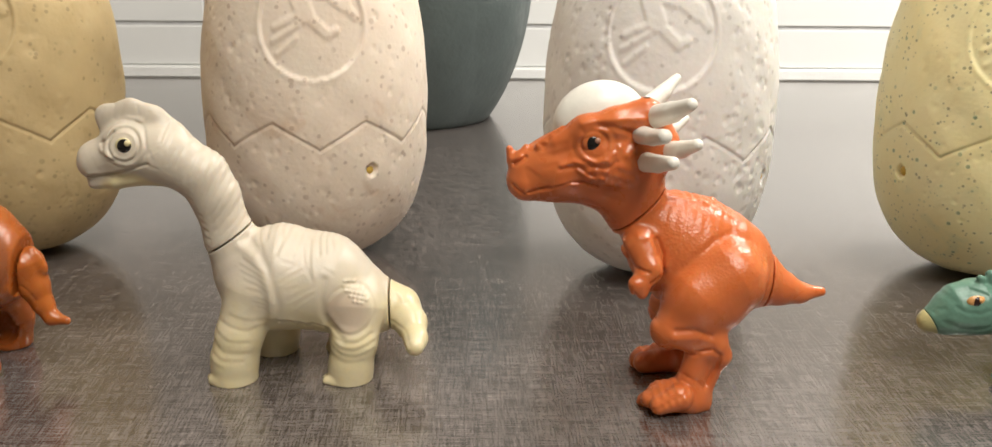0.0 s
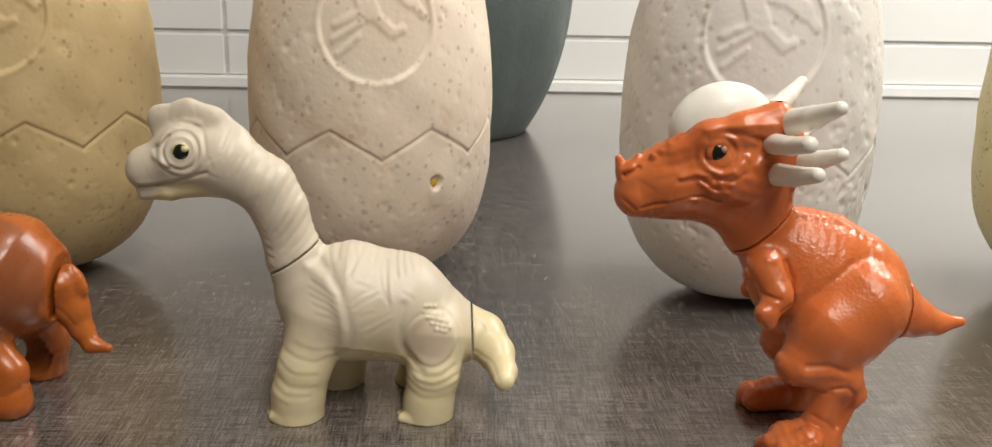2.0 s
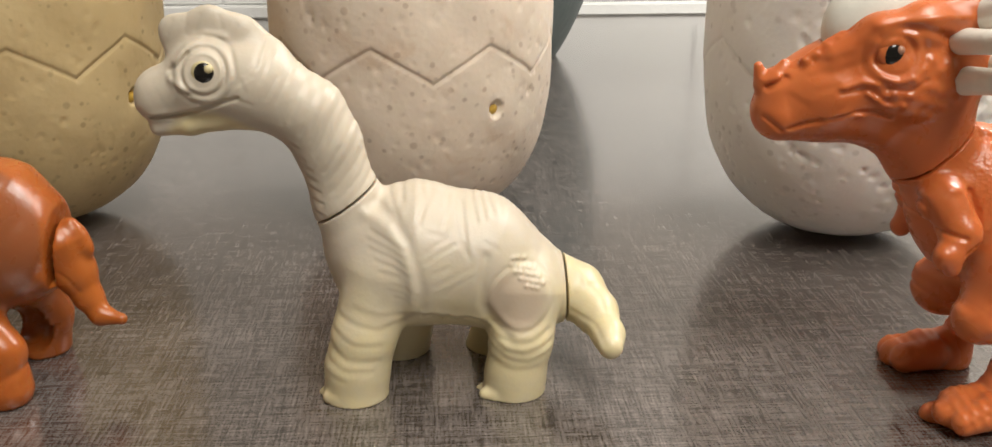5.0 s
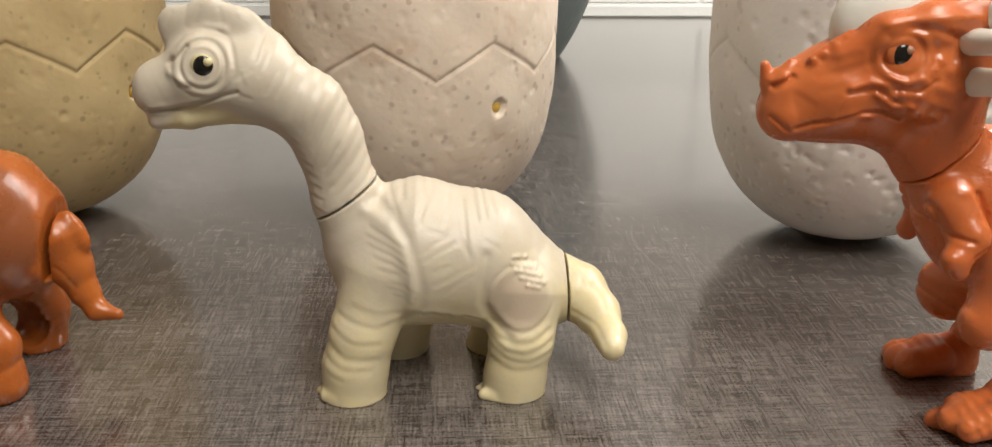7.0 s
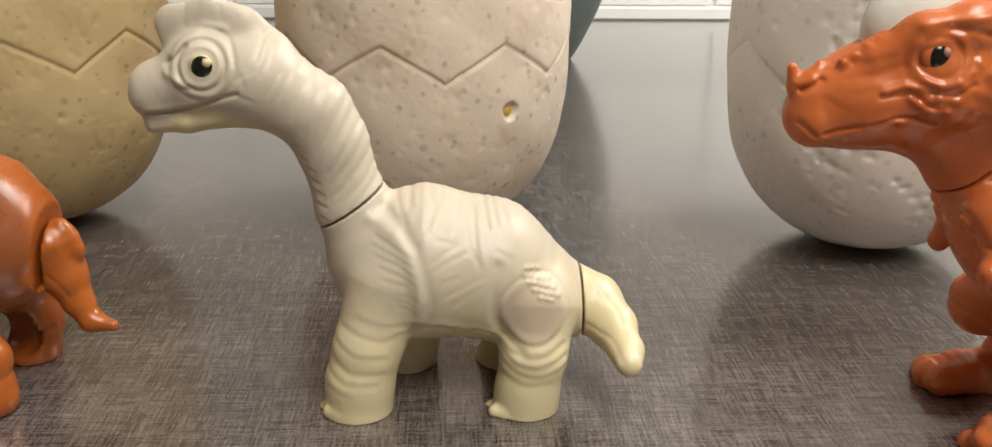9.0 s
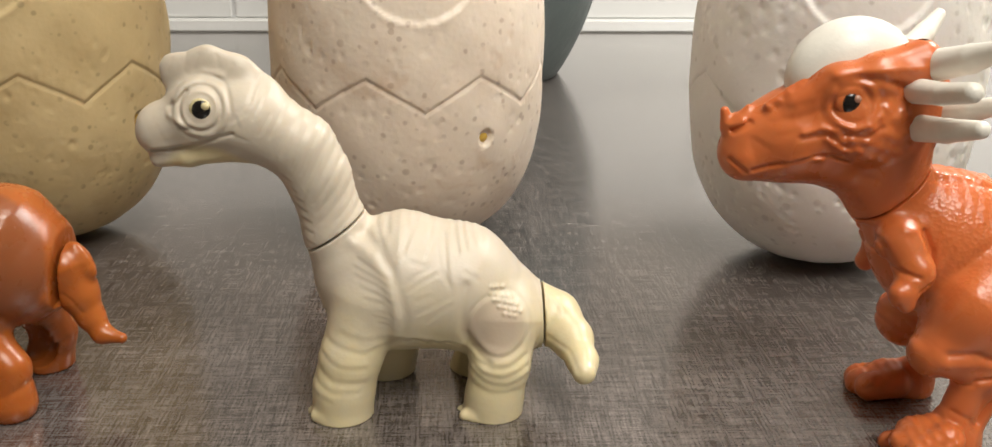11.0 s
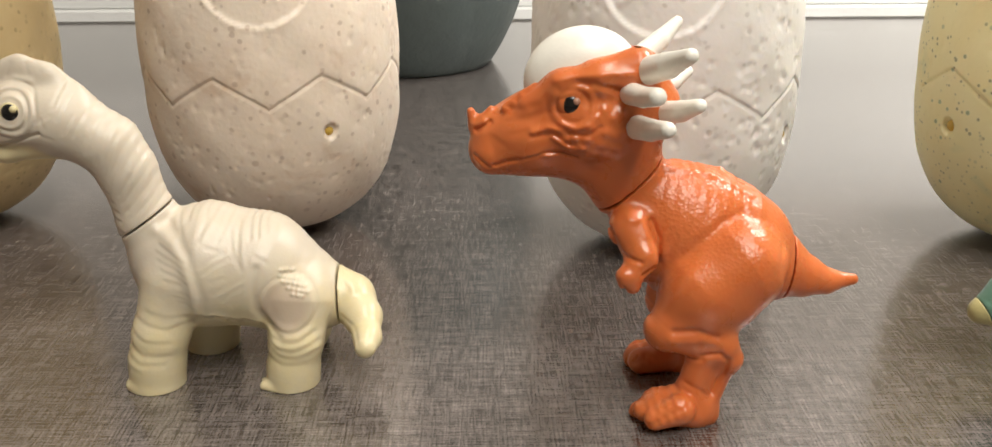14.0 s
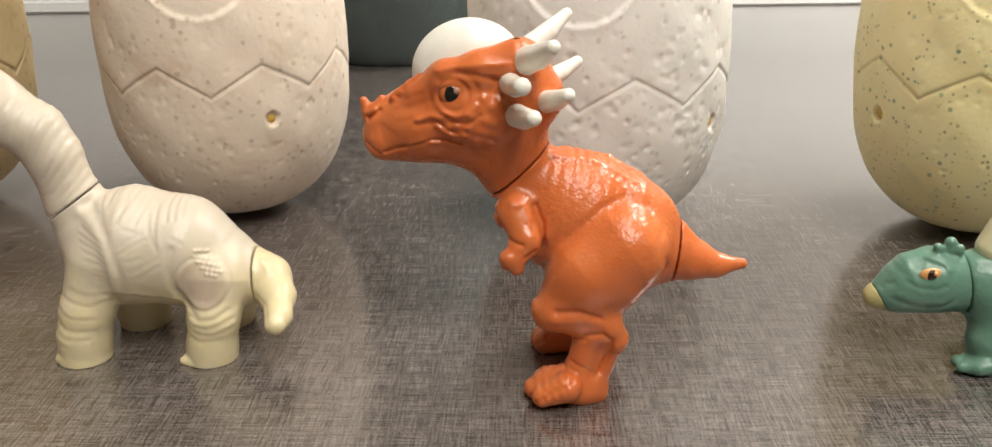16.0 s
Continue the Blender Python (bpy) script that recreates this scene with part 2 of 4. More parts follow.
class Sculpt:
    """A rounded form in millimetres, blended from limbs and lumps; x along the toy, y across it, z up. value < 0 is inside."""

    def __init__(self, X, Y, Z):
        self.X, self.Y, self.Z = X, Y, Z
        self.value = np.full(np.broadcast_shapes(X.shape, Y.shape, Z.shape), 50.0, dtype=np.float32)
        self.relief = 0.0

    def blend(self, d, k):
        h = np.clip(0.5 + 0.5 * (self.value - d) / k, 0, 1)
        self.value = self.value + (d - self.value) * h - k * h * (1 - h)

    def tube(self, a, ra, b, rb, flat=1.0):
        ab = [q - p for p, q in zip(a, b)]
        x, y, z = self.X - a[0], (self.Y - a[1]) / flat, self.Z - a[2]
        h = np.clip((x * ab[0] + y * ab[1] + z * ab[2]) / (sum(c * c for c in ab) + 1e-6), 0, 1)
        d = np.sqrt((x - h * ab[0]) ** 2 + (y - h * ab[1]) ** 2 + (z - h * ab[2]) ** 2)
        return (d - ra - h * (rb - ra)) * min(1.0, flat)

    def limb(self, a, ra, b, rb, k, flat=1.0):
        self.blend(self.tube(a, ra, b, rb, flat), k)

    def hollow(self, a, ra, b, rb):
        self.value = np.maximum(self.value, -self.tube(a, ra, b, rb))

    def crease(self, line, width, depth):
        """A furrow (depth > 0) or a fold (depth < 0) along a line of the side view."""
        least = 1e9
        for a, b in zip(line, line[1:]):
            u, w = b[0] - a[0], b[1] - a[1]
            x, z = self.X - a[0], self.Z - a[1]
            h = np.clip((x * u + z * w) / (u * u + w * w + 1e-6), 0, 1)
            least = np.minimum(least, (x - h * u) ** 2 + (z - h * w) ** 2)
        self.relief = self.relief + depth * np.exp(-least / width ** 2)

    def fold(self, line, width, depth):
        """A furrow with a softer lip of skin along one side of it."""
        self.crease(line, width, depth)
        u, w = line[-1][0] - line[0][0], line[-1][1] - line[0][1]
        reach = 1.6 * width / math.hypot(u, w)
        self.crease([(x - w * reach, z + u * reach) for x, z in line], width * 1.15, -0.6 * depth)

    def ring(self, c, radius, width, depth):
        r = np.sqrt((self.X - c[0]) ** 2 + (self.Z - c[1]) ** 2)
        self.relief = self.relief + depth * np.exp(-((r - radius) / width) ** 2)

    def done(self):
        return self.value + self.relief


def skin(name, form, low, high, step, material, parent, label=""):
    """The surface of a form, as a mesh in metres, cut flat at the ground."""
    xs, ys, zs = (np.arange(l, h + step, step, dtype=np.float32) for l, h in zip(low, high))
    V = np.maximum(form(xs[:, None, None], ys[None, :, None], zs[None, None, :]), -zs[None, None, :])
    inside = V < 0
    total = sum(inside[i:V.shape[0] - 1 + i, j:V.shape[1] - 1 + j, k:V.shape[2] - 1 + k].astype(np.int8) for i in (0, 1) for j in (0, 1) for k in (0, 1))
    cells = np.argwhere((total > 0) & (total < 8))
    index = np.full(total.shape, -1)
    index[tuple(cells.T)] = np.arange(len(cells))
    acc, count = np.zeros((len(cells), 3)), np.zeros(len(cells))
    for axis in range(3):
        others = [n for n in range(3) if n != axis]
        for i in (0, 1):
            for j in (0, 1):
                a = cells.copy()
                a[:, others[0]] += i
                a[:, others[1]] += j
                b = a.copy()
                b[:, axis] += 1
                va, vb = V[tuple(a.T)], V[tuple(b.T)]
                cross = (va < 0) != (vb < 0)
                t = np.where(cross, va / np.where(cross, va - vb, 1), 0)
                point = a.astype(float)
                point[:, axis] += t
                acc += point * cross[:, None]
                count += cross
    points = (acc / count[:, None] * step + np.array([xs[0], ys[0], zs[0]])) / 1000
    quads = []
    for axis in range(3):
        u, w = (axis + 1) % 3, (axis + 2) % 3
        n = inside.shape
        first = [slice(1, n[d] - 1) for d in range(3)]
        second = list(first)
        first[axis], second[axis] = slice(0, n[axis] - 1), slice(1, n[axis])
        s0, s1 = inside[tuple(first)], inside[tuple(second)]
        for way in (True, False):
            e = np.argwhere((s0 != s1) & (s0 == way)) + 1
            e[:, axis] -= 1
            corner = []
            for du, dw in ((1, 1), (0, 1), (0, 0), (1, 0)):
                c = e.copy()
                c[:, u] -= du
                c[:, w] -= dw
                corner.append(index[tuple(c.T)])
            q = np.stack(corner if way else corner[::-1], 1)
            quads.append(q[(q >= 0).all(1)])
    mesh = bpy.data.meshes.new(name)
    mesh.from_pydata(points.tolist(), [], np.concatenate(quads).tolist())
    return link_mesh(name, mesh, material, parent, label)


def side_of(form, x, z, sign=-1):
    """How far out, in mm, the form reaches at a place of the side view."""
    ys = np.linspace(22, 0, 221) * sign
    v = form(np.full((221, 1, 1), float(x)), ys[:, None, None], np.full((221, 1, 1), float(z))).ravel()
    hit = np.nonzero(v < 0)[0]
    return ys[hit[0]] if len(hit) else 0.0


def beyond(form, normal, offset, sign, gap=0.22):
    """The piece of a form on one side of an upright cut across it, a hair short of the cut."""
    def cut(X, Y, Z):
        return np.maximum(form(X, Y, Z), gap - sign * (normal[0] * X + normal[1] * Z - offset))
    return cut


def between(form, cuts, gap=0.22):
    def cut(X, Y, Z):
        v = form(X, Y, Z)
        for normal, offset, sign in cuts:
            v = np.maximum(v, gap - sign * (normal[0] * X + normal[1] * Z - offset))
        return v
    return cut


def painted_eye(form, x, z, radius, iris, pupil, glint, parent, wide=1.0, tall=1.0, aside=0.0, sides=(-1, 1)):
    """An eye on each side of the head: iris, pupil and a glint, each a shallow dome."""
    for sign in sides:
        y = side_of(form, x, z, sign)
        s, small = 0.001, radius * tall
        eye = part("eye", ball_bm((x * s, (y - sign * 0.5) * s, z * s), (radius * wide * s, 0.95 * s, small * s)), iris, parent, "painted eye")
        part("pupil", ball_bm(((x - aside) * s, (y - sign * 0.25) * s, z * s), (small * 0.86 * s, 0.90 * s, small * 0.90 * s)), pupil, eye)
        part("glint", ball_bm(((x - aside + small * 0.42) * s, (y + sign * 0.10) * s, (z + small * 0.36) * s), (small * 0.36 * s, 0.72 * s, small * 0.36 * s)), glint, eye)


def toy(label, x, y):
    ob = new("toy_dinosaur")
    ob.empty_display_size = 0.01
    ob.matrix_world = pose(x, y, 0)
    return tagged(ob, label, "toy dinosaur", "toy dinosaurs on the counter")


# ---- the room: worktop against a tiled wall, closed all round ----
FRONT, BACK, LEFT, RIGHT, LOW, HIGH = 0.125, 0.752, -1.9, 2.1, -0.90, 1.60
tagged(part("countertop", box_bm((LEFT, FRONT, -0.038), (RIGHT, BACK, 0.0), 0.0015), M_COUNTER, smooth=False),
       "dark grey laminate countertop with a woven linen pattern", "countertop", kind="structure")
tagged(part("base_cabinet", box_bm((LEFT, FRONT + 0.03, LOW), (RIGHT, BACK, -0.038)), M_BASE, smooth=False), "plain grey lacquered base cabinets below the countertop", "cabinet", kind="structure")
tagged(part("floor", box_bm((LEFT, -2.6, LOW - 0.1), (RIGHT, BACK, LOW)), M_FLOOR, smooth=False), "brown wooden kitchen floor", "floor", kind="structure")
tagged(part("ceiling", box_bm((LEFT, -2.6, HIGH), (RIGHT, BACK, HIGH + 0.1)), M_CEILING, smooth=False), "white painted ceiling", "ceiling", kind="structure")
tagged(part("wall_left", box_bm((LEFT - 0.1, -2.6, LOW), (LEFT, BACK, HIGH)), M_ROOM, smooth=False), "warm white painted wall", "wall", kind="structure")
tagged(part("wall_right", box_bm((RIGHT, -2.6, LOW), (RIGHT + 0.1, BACK, HIGH)), M_ROOM, smooth=False), "warm white painted wall", "wall", kind="structure")
tagged(part("wall_front", box_bm((LEFT, -2.7, LOW), (RIGHT, -2.6, HIGH)), M_ROOM, smooth=False), "warm white painted wall", "wall", kind="structure")
tagged(part("wall_back", box_bm((LEFT, BACK, LOW), (RIGHT, BACK + 0.12, HIGH)), M_WALL, smooth=False), "beige painted wall above a low tiled splashback", "wall", kind="structure")
splash = tagged(part("splashback", box_bm((LEFT, BACK - 0.0083, 0.001), (RIGHT, BACK, 0.126)), M_GROUT, smooth=False), "white glazed wall tiles with grey joints above the countertop", "tiled wall", kind="structure")
tagged(part("trim", box_bm((LEFT, BACK - 0.013, 0.0), (RIGHT, BACK - 0.0070, 0.0085), 0.0012), M_STRIP, smooth=False), "white sealing strip where countertop meets wall", "sealing strip", kind="structure")
TILE_W, JOINT = 0.30, 0.0024
for low, high in ((0.0088, 0.0362), (0.0386, 0.1245)):
    bm = box_bm((0.0, -0.003, low), (TILE_W - JOINT, 0.003, high), 0.0008)
    shared = bpy.data.meshes.new("tile")
    bm.to_mesh(shared)
    bm.free()
    shared.materials.append(M_TILE)
    for n in range(-6, 8):
        tile = new("tile", shared)
        tile.location = (-0.1610 + n * TILE_W, BACK - 0.0065, 0.0)
        tile.parent = splash


# ---- vase behind the eggs ----
def vase(x, y):
    ob = tagged(new("vase"), "round grey-green glazed vase standing behind the eggs", "vase")
    ob.matrix_world = pose(x, y, 0)
    h = np.concatenate([[0.0, 0.0, 0.0015], np.linspace(0.004, 0.150, 44)])
    t = np.clip((h - 0.085) / np.where(h < 0.085, 0.112, 0.125), -1, 1)
    r = 0.0675 * np.sqrt(np.maximum(1 - t ** 2, 0))
    r[0], r[1] = 0.0, r[2] - 0.002
    rim, lip = r[-1], 0.1525
    r = np.concatenate([r, [rim - 0.001, rim - 0.003], r[:6:-1] - 0.004, [0.0]])
    h = np.concatenate([h, [lip, lip], h[:6:-1], [0.02]])
    a = np.linspace(0, 2 * np.pi, 160, endpoint=False)
    # shallow upright lobes that lean as they rise
    lobes = 1 + 0.016 * np.abs(np.sin(4.5 * a[None, :] + 9.0 * h[:, None]))
    R = r[:, None] * lobes
    link_mesh("body", grid_mesh("body", R * np.sin(a), -R * np.cos(a), h[:, None] + 0 * a), M_VASE, ob)
    return ob


vase(-0.0125, 0.610)


# ---- toy eggs ----
EGG_R, EGG_MID, EGG_UP = 0.0374, 0.055, 0.078


def toy_egg(x, y, label, material, peak, badge, hole, pits, pit_depth, seed):
    """An egg of two shells that meet in a zigzag seam, with a round raised badge, a plug hole and pitted skin. Angles in degrees from the front."""
    rng = np.random.default_rng(seed)
    egg = tagged(new("toy_egg"), label, "toy egg", "toy eggs on the counter")
    egg.matrix_world = pose(x, y, 0)
    cols, rows = 600, 170
    a = np.linspace(-np.pi, np.pi, cols, endpoint=False)[None, :]
    th = np.linspace(0.02, np.pi / 2, rows, endpoint=False)
    z = np.concatenate([EGG_MID * (1 - np.cos(th)), EGG_MID + EGG_UP * np.sin(np.linspace(0, np.pi / 2 - 0.01, rows))])
    r = np.concatenate([EGG_R * (1 - np.cos(th) ** 3.1) ** 0.47, EGG_R * np.sqrt(1 - np.sin(np.linspace(0, np.pi / 2 - 0.01, rows)) ** 2.15)])
    Z, Rr = z[:, None] + 0 * a, r[:, None] + 0 * a
    A = a + 0 * Z
    d = 0.00022 * np.sin(5 * A + 90 * Z + seed) * np.sin(160 * Z + 2 * A) + 0.00012 * np.sin(13 * A + 3 * seed) * np.sin(330 * Z + seed)
    for _ in range(pits):
        pa, pz = rng.uniform(-2.4, 2.4), rng.uniform(0.006, 0.122)
        size, depth = rng.uniform(0.0005, 0.0012), rng.uniform(0.4, 1.0) * pit_depth
        i0, i1 = np.searchsorted(z, pz - 3 * size), np.searchsorted(z, pz + 3 * size)
        j = np.nonzero(np.abs(a[0] - pa) < 3 * size / 0.03)[0]
        if i1 > i0 and len(j):
            s = np.s_[i0:i1, j[0]:j[-1] + 1]
            q = ((A[s] - pa) * Rr[s]) ** 2 + (Z[s] - pz) ** 2
            d[s] -= depth * np.exp(-q / size ** 2)
    # zigzag seam
    wave = np.mod(np.degrees(A) - peak, 45.0) / 45.0
    seam = 0.0448 + 0.0085 * np.abs(2 * wave - 1) ** 0.9
    off = np.abs(Z - seam) * 0.8
    d -= 0.00038 * np.exp(-(off / 0.00045) ** 2)
    d += 0.00018 * np.clip((Z - seam) / 0.0006, 0, 1)
    # badge: a round field set back inside a rim, with plain raised bars on it
    u, v = (A - radians(badge)) * EGG_R, Z - 0.0845
    rho = np.hypot(u, v * 0.98)
    d = np.where(rho < 0.0165, d * 0.25, d)
    d -= 0.00055 * np.clip((0.0172 - rho) / 0.0005, 0, 1)
    d += 0.00016 * np.exp(-((rho - 0.0178) / 0.0006) ** 2)
    relief = np.zeros_like(d)
    for u0, v0, u1, v1, w in ((-0.006, 0.012, 0.004, 0.010, 0.0042), (0.004, 0.010, 0.011, 0.005, 0.0030), (0.011, 0.005, 0.0145, 0.001, 0.0018),
                              (-0.005, 0.009, -0.002, 0.002, 0.0034), (-0.002, 0.002, 0.005, -0.004, 0.0020), (0.005, -0.004, 0.008, -0.003, 0.0015),
                              (-0.003, 0.002, -0.012, -0.002, 0.0014), (-0.004, -0.001, -0.0125, -0.006, 0.0012), (-0.005, -0.005, -0.011, -0.010, 0.0012)):
        h = np.clip(((u - u0) * (u1 - u0) + (v - v0) * (v1 - v0)) / ((u1 - u0) ** 2 + (v1 - v0) ** 2), 0, 1)
        q = np.hypot(u - u0 - h * (u1 - u0), v - v0 - h * (v1 - v0))
        relief = np.maximum(relief, np.clip((w - q) / 0.0009, 0, 1) ** 0.8)
    d += 0.00036 * relief
    # plug hole
    hu, hv = (A - radians(hole)) * EGG_R, Z - 0.0375
    q = np.hypot(hu, hv * 0.9)
    d -= 0.0013 * np.clip((0.0022 - q) / 0.0006, 0, 1)
    d *= np.clip(Rr / 0.012, 0, 1)
    R2 = Rr + d
    X, Y = R2 * np.sin(A), -R2 * np.cos(A)
    upper = (Z > seam)[:-1]
    Z[0] = 0.0
    link_mesh("lower_shell", grid_mesh("lower_shell", X, Y, Z, ~upper), material, egg)
    link_mesh("upper_shell", grid_mesh("upper_shell", X, Y, Z, upper), material, egg)
    ha, hr = radians(hole), EGG_R * 0.983 - 0.0024
    part("plug", ball_bm((hr * math.sin(ha), -hr * math.cos(ha), 0.0375), (0.0019, 0.0019, 0.0019)), M_PLUG, egg, "yellow plug in a round hole")
    return egg


toy_egg(-0.1400, 0.3690, "tan yellow speckled plastic toy egg with a zigzag seam", M_EGG_TAN, 17.0, 4.0, 64.5, 700, 0.00022, 1)
toy_egg(-0.0348, 0.3640, "pinkish beige speckled plastic toy egg with a raised badge", M_EGG_PINK, 31.0, 6.6, 33.9, 800, 0.00024, 2)
toy_egg(0.0790, 0.3470, "white pitted plastic toy egg with a raised badge", M_EGG_WHITE, 11.5, -11.6, 56.0, 1100, 0.00040, 3)
toy_egg(0.1916, 0.3450, "pale yellow plastic toy egg with dark green flecks", M_EGG_YELLOW, 17.0, -20.0, -72.0, 600, 0.00025, 4)


def sculpt_longneck(X, Y, Z):
    s = Sculpt(X, Y, Z)
    s.limb((-12.0, 0.0, 29.3), 7.6, (-10.0, 0.0, 21.7), 8.5, 2)
    s.limb((-10.1, 0.0, 25.3), 9.8, (-3.7, 0.0, 24.9), 13.6, 2)
    s.limb((-3.7, 0.0, 24.9), 13.6, (7.7, 0.0, 23.4), 12.6, 2)
    s.limb((7.7, 0.0, 23.4), 12.6, (15.3, 0.0, 18.7), 10.3, 2)
    s.limb((15.3, 0.0, 18.7), 10.3, (20.9, 0.0, 16.3), 7.2, 2)
    s.limb((-12.5, 0.0, 28.8), 7.9, (-15.4, 0.0, 35.0), 6.3, 2)
    s.limb((-15.4, 0.0, 35.0), 6.2, (-18.7, 0.0, 46.9), 6.0, 2)
    s.limb((-18.7, 0.0, 46.9), 6.0, (-21.5, 0.0, 52.2), 6.3, 2)
    s.limb((-21.5, 0.0, 52.2), 6.3, (-30.7, 0.0, 57.9), 7.6, 2)
    s.limb((-30.7, 0.0, 57.9), 7.4, (-38.7, 0.0, 59.2), 7.1, 2)
    s.limb((-38.7, 0.0, 58.9), 6.7, (-46.1, 0.0, 55.9), 5.0, 2)
    s.limb((-48.3, 0.0, 57.4), 3.0, (-48.5, 0.0, 55.0), 3.3, 1.5, 1.25)
    s.limb((-46.0, 0.0, 57.2), 4.1, (-47.9, 0.0, 56.1), 3.7, 1.5, 1.15)
    s.limb((-48.0, 0.0, 50.5), 1.9, (-42.4, 0.0, 51.2), 2.2, 1.5, 1.6)
    s.limb((-42.4, 0.0, 51.2), 2.2, (-32.5, 0.0, 52.5), 2.6, 1.5, 1.8)
    s.limb((-43.6, 0.0, 67.0), 2.3, (-43.5, 0.0, 64.8), 2.3, 1.5, 0.5)
    s.limb((-43.5, 0.0, 67.3), 2.4, (-37.7, 0.0, 68.2), 2.8, 1.5, 0.45)
    s.limb((-37.7, 0.0, 68.2), 2.8, (-32.6, 0.0, 66.3), 2.9, 1.5, 0.5)
    s.limb((-32.6, 0.0, 66.3), 2.9, (-28.1, 0.0, 63.0), 2.8, 2, 0.7)
    s.limb((-9.1, -6.0, 22.7), 7.5, (-12.9, -8.5, 12.0), 5.9, 1.8)
    s.limb((-12.9, -8.8, 12.2), 5.7, (-14.4, -9.0, 5.9), 5.8, 1.8)
    s.limb((-14.4, -9.0, 5.9), 5.8, (-15.1, -9.2, -2.3), 6.3, 1.8)
    s.limb((16.9, -5.5, 18.5), 7.7, (16.4, -8.5, 10.4), 5.8, 1.8)
    s.limb((16.3, -9.0, 10.6), 5.7, (15.3, -9.0, 3.5), 5.5, 1.8)
    s.limb((15.3, -9.0, 3.5), 5.5, (14.8, -9.2, -2.8), 6.2, 1.8)
    s.limb((-9.7, 5.0, 18.4), 8.1, (-7.1, 8.5, 6.2), 6.4, 4)
    s.limb((-7.1, 8.5, 6.2), 6.4, (-7.4, 10.0, -1.3), 6.3, 2)
    s.limb((15.1, 6.0, 16.5), 8.2, (14.8, 9.0, 5.9), 6.3, 4)
    s.limb((14.8, 9.0, 5.9), 6.3, (12.5, 10.5, -1.7), 6.4, 2)
    s.limb((-21.0, -8.5, 0.0), 1.0, (-19.1, -9.0, 0.0), 1.4, 1)
    s.limb((-19.8, -12.0, 1.1), 1.1, (-18.2, -12.5, 1.0), 1.3, 1)
    s.limb((8.8, -8.5, -0.4), 1.1, (10.7, -9.0, -0.4), 1.4, 1)
    s.limb((9.4, -12.0, 0.6), 1.2, (11.0, -12.5, 0.5), 1.3, 1)
    s.limb((-13.5, 10.0, -1.3), 1.2, (-10.9, 8.0, -1.2), 1.6, 1)
    s.limb((7.0, 10.0, -1.4), 1.2, (9.1, 8.0, -0.9), 1.6, 1)
    s.limb((23.1, 0.0, 17.6), 6.3, (27.6, -1.0, 16.5), 5.3, 1.8)
    s.limb((27.6, -1.0, 16.5), 5.3, (30.8, -6.0, 14.2), 4.0, 1.8)
    s.limb((30.8, -6.0, 14.2), 4.0, (32.3, -12.0, 12.3), 2.8, 1.8)
    s.limb((32.3, -12.0, 12.3), 2.8, (32.2, -15.5, 11.6), 2.3, 1.8)
    s.crease(((-48.8, 52.8), (-44.6, 53.1), (-40.5, 54.2), (-36.2, 55.7), (-32.6, 56.9)), 0.34, 0.55)
    s.crease(((-48.4, 53.4), (-44.5, 53.9), (-40.4, 54.9), (-36.1, 56.4)), 0.6, -0.18)
    s.ring((-38.2, 61.2), 3.1, 0.42, -0.27)
    s.ring((-38.2, 61.2), 3.8, 0.34, 0.252)
    s.ring((-38.2, 61.2), 4.7, 0.55, -0.24)
    s.ring((-38.2, 61.2), 5.6, 0.4, 0.15)
    s.crease(((-43.4, 62.9), (-41.1, 65.6), (-38.1, 67.0), (-35.1, 66.6)), 0.7, -0.35)
    s.crease(((-44.1, 59.9), (-42.9, 59.1), (-40.9, 58.3)), 0.7, -0.4)
    s.crease(((-44.3, 61.2), (-42.4, 62.4), (-40.9, 64.1)), 0.42, 0.4)
    s.crease(((-42.5, 58.0), (-40.8, 57.4)), 0.35, 0.4)
    s.crease(((-43.9, 69.2), (-44.8, 67.1)), 0.4, 0.1)
    s.crease(((-41.3, 70.3), (-41.8, 67.1)), 0.4, 0.08)
    s.crease(((-38.9, 70.1), (-39.9, 67.6)), 0.4, 0.08)
    s.crease(((-35.8, 70.1), (-35.4, 67.8)), 0.4, 0.08)
    s.crease(((-32.8, 68.5), (-33.9, 66.8)), 0.4, 0.08)
    s.fold(((-33.4, 63.8), (-32.9, 61.4)), 0.4, 0.096)
    s.fold(((-31.9, 60.0), (-31.4, 58.5)), 0.4, 0.096)
    s.fold(((-28.2, 66.3), (-29.3, 62.1), (-31.1, 60.8)), 0.4, 0.096)
    s.fold(((-26.9, 64.0), (-28.6, 59.6)), 0.4, 0.096)
    s.fold(((-30.1, 60.6), (-32.6, 59.1)), 0.4, 0.096)
    s.fold(((-25.9, 60.0), (-27.8, 56.6)), 0.4, 0.096)
    s.fold(((-32.8, 56.6), (-30.4, 55.7)), 0.4, 0.096)
    s.fold(((-25.5, 48.3), (-23.6, 47.2)), 0.38, 0.109)
    s.fold(((-24.4, 46.0), (-22.5, 44.8)), 0.38, 0.109)
    s.fold(((-23.4, 44.0), (-21.4, 43.0)), 0.38, 0.109)
    s.fold(((-22.8, 41.9), (-20.6, 40.9)), 0.38, 0.109)
    s.fold(((-22.2, 39.5), (-19.9, 38.8)), 0.38, 0.109)
    s.fold(((-21.7, 37.2), (-19.5, 36.7)), 0.38, 0.109)
    s.fold(((-21.2, 34.8), (-19.3, 34.3)), 0.38, 0.109)
    s.fold(((-22.4, 63.4), (-24.5, 59.4), (-26.0, 56.1)), 0.53, 0.109)
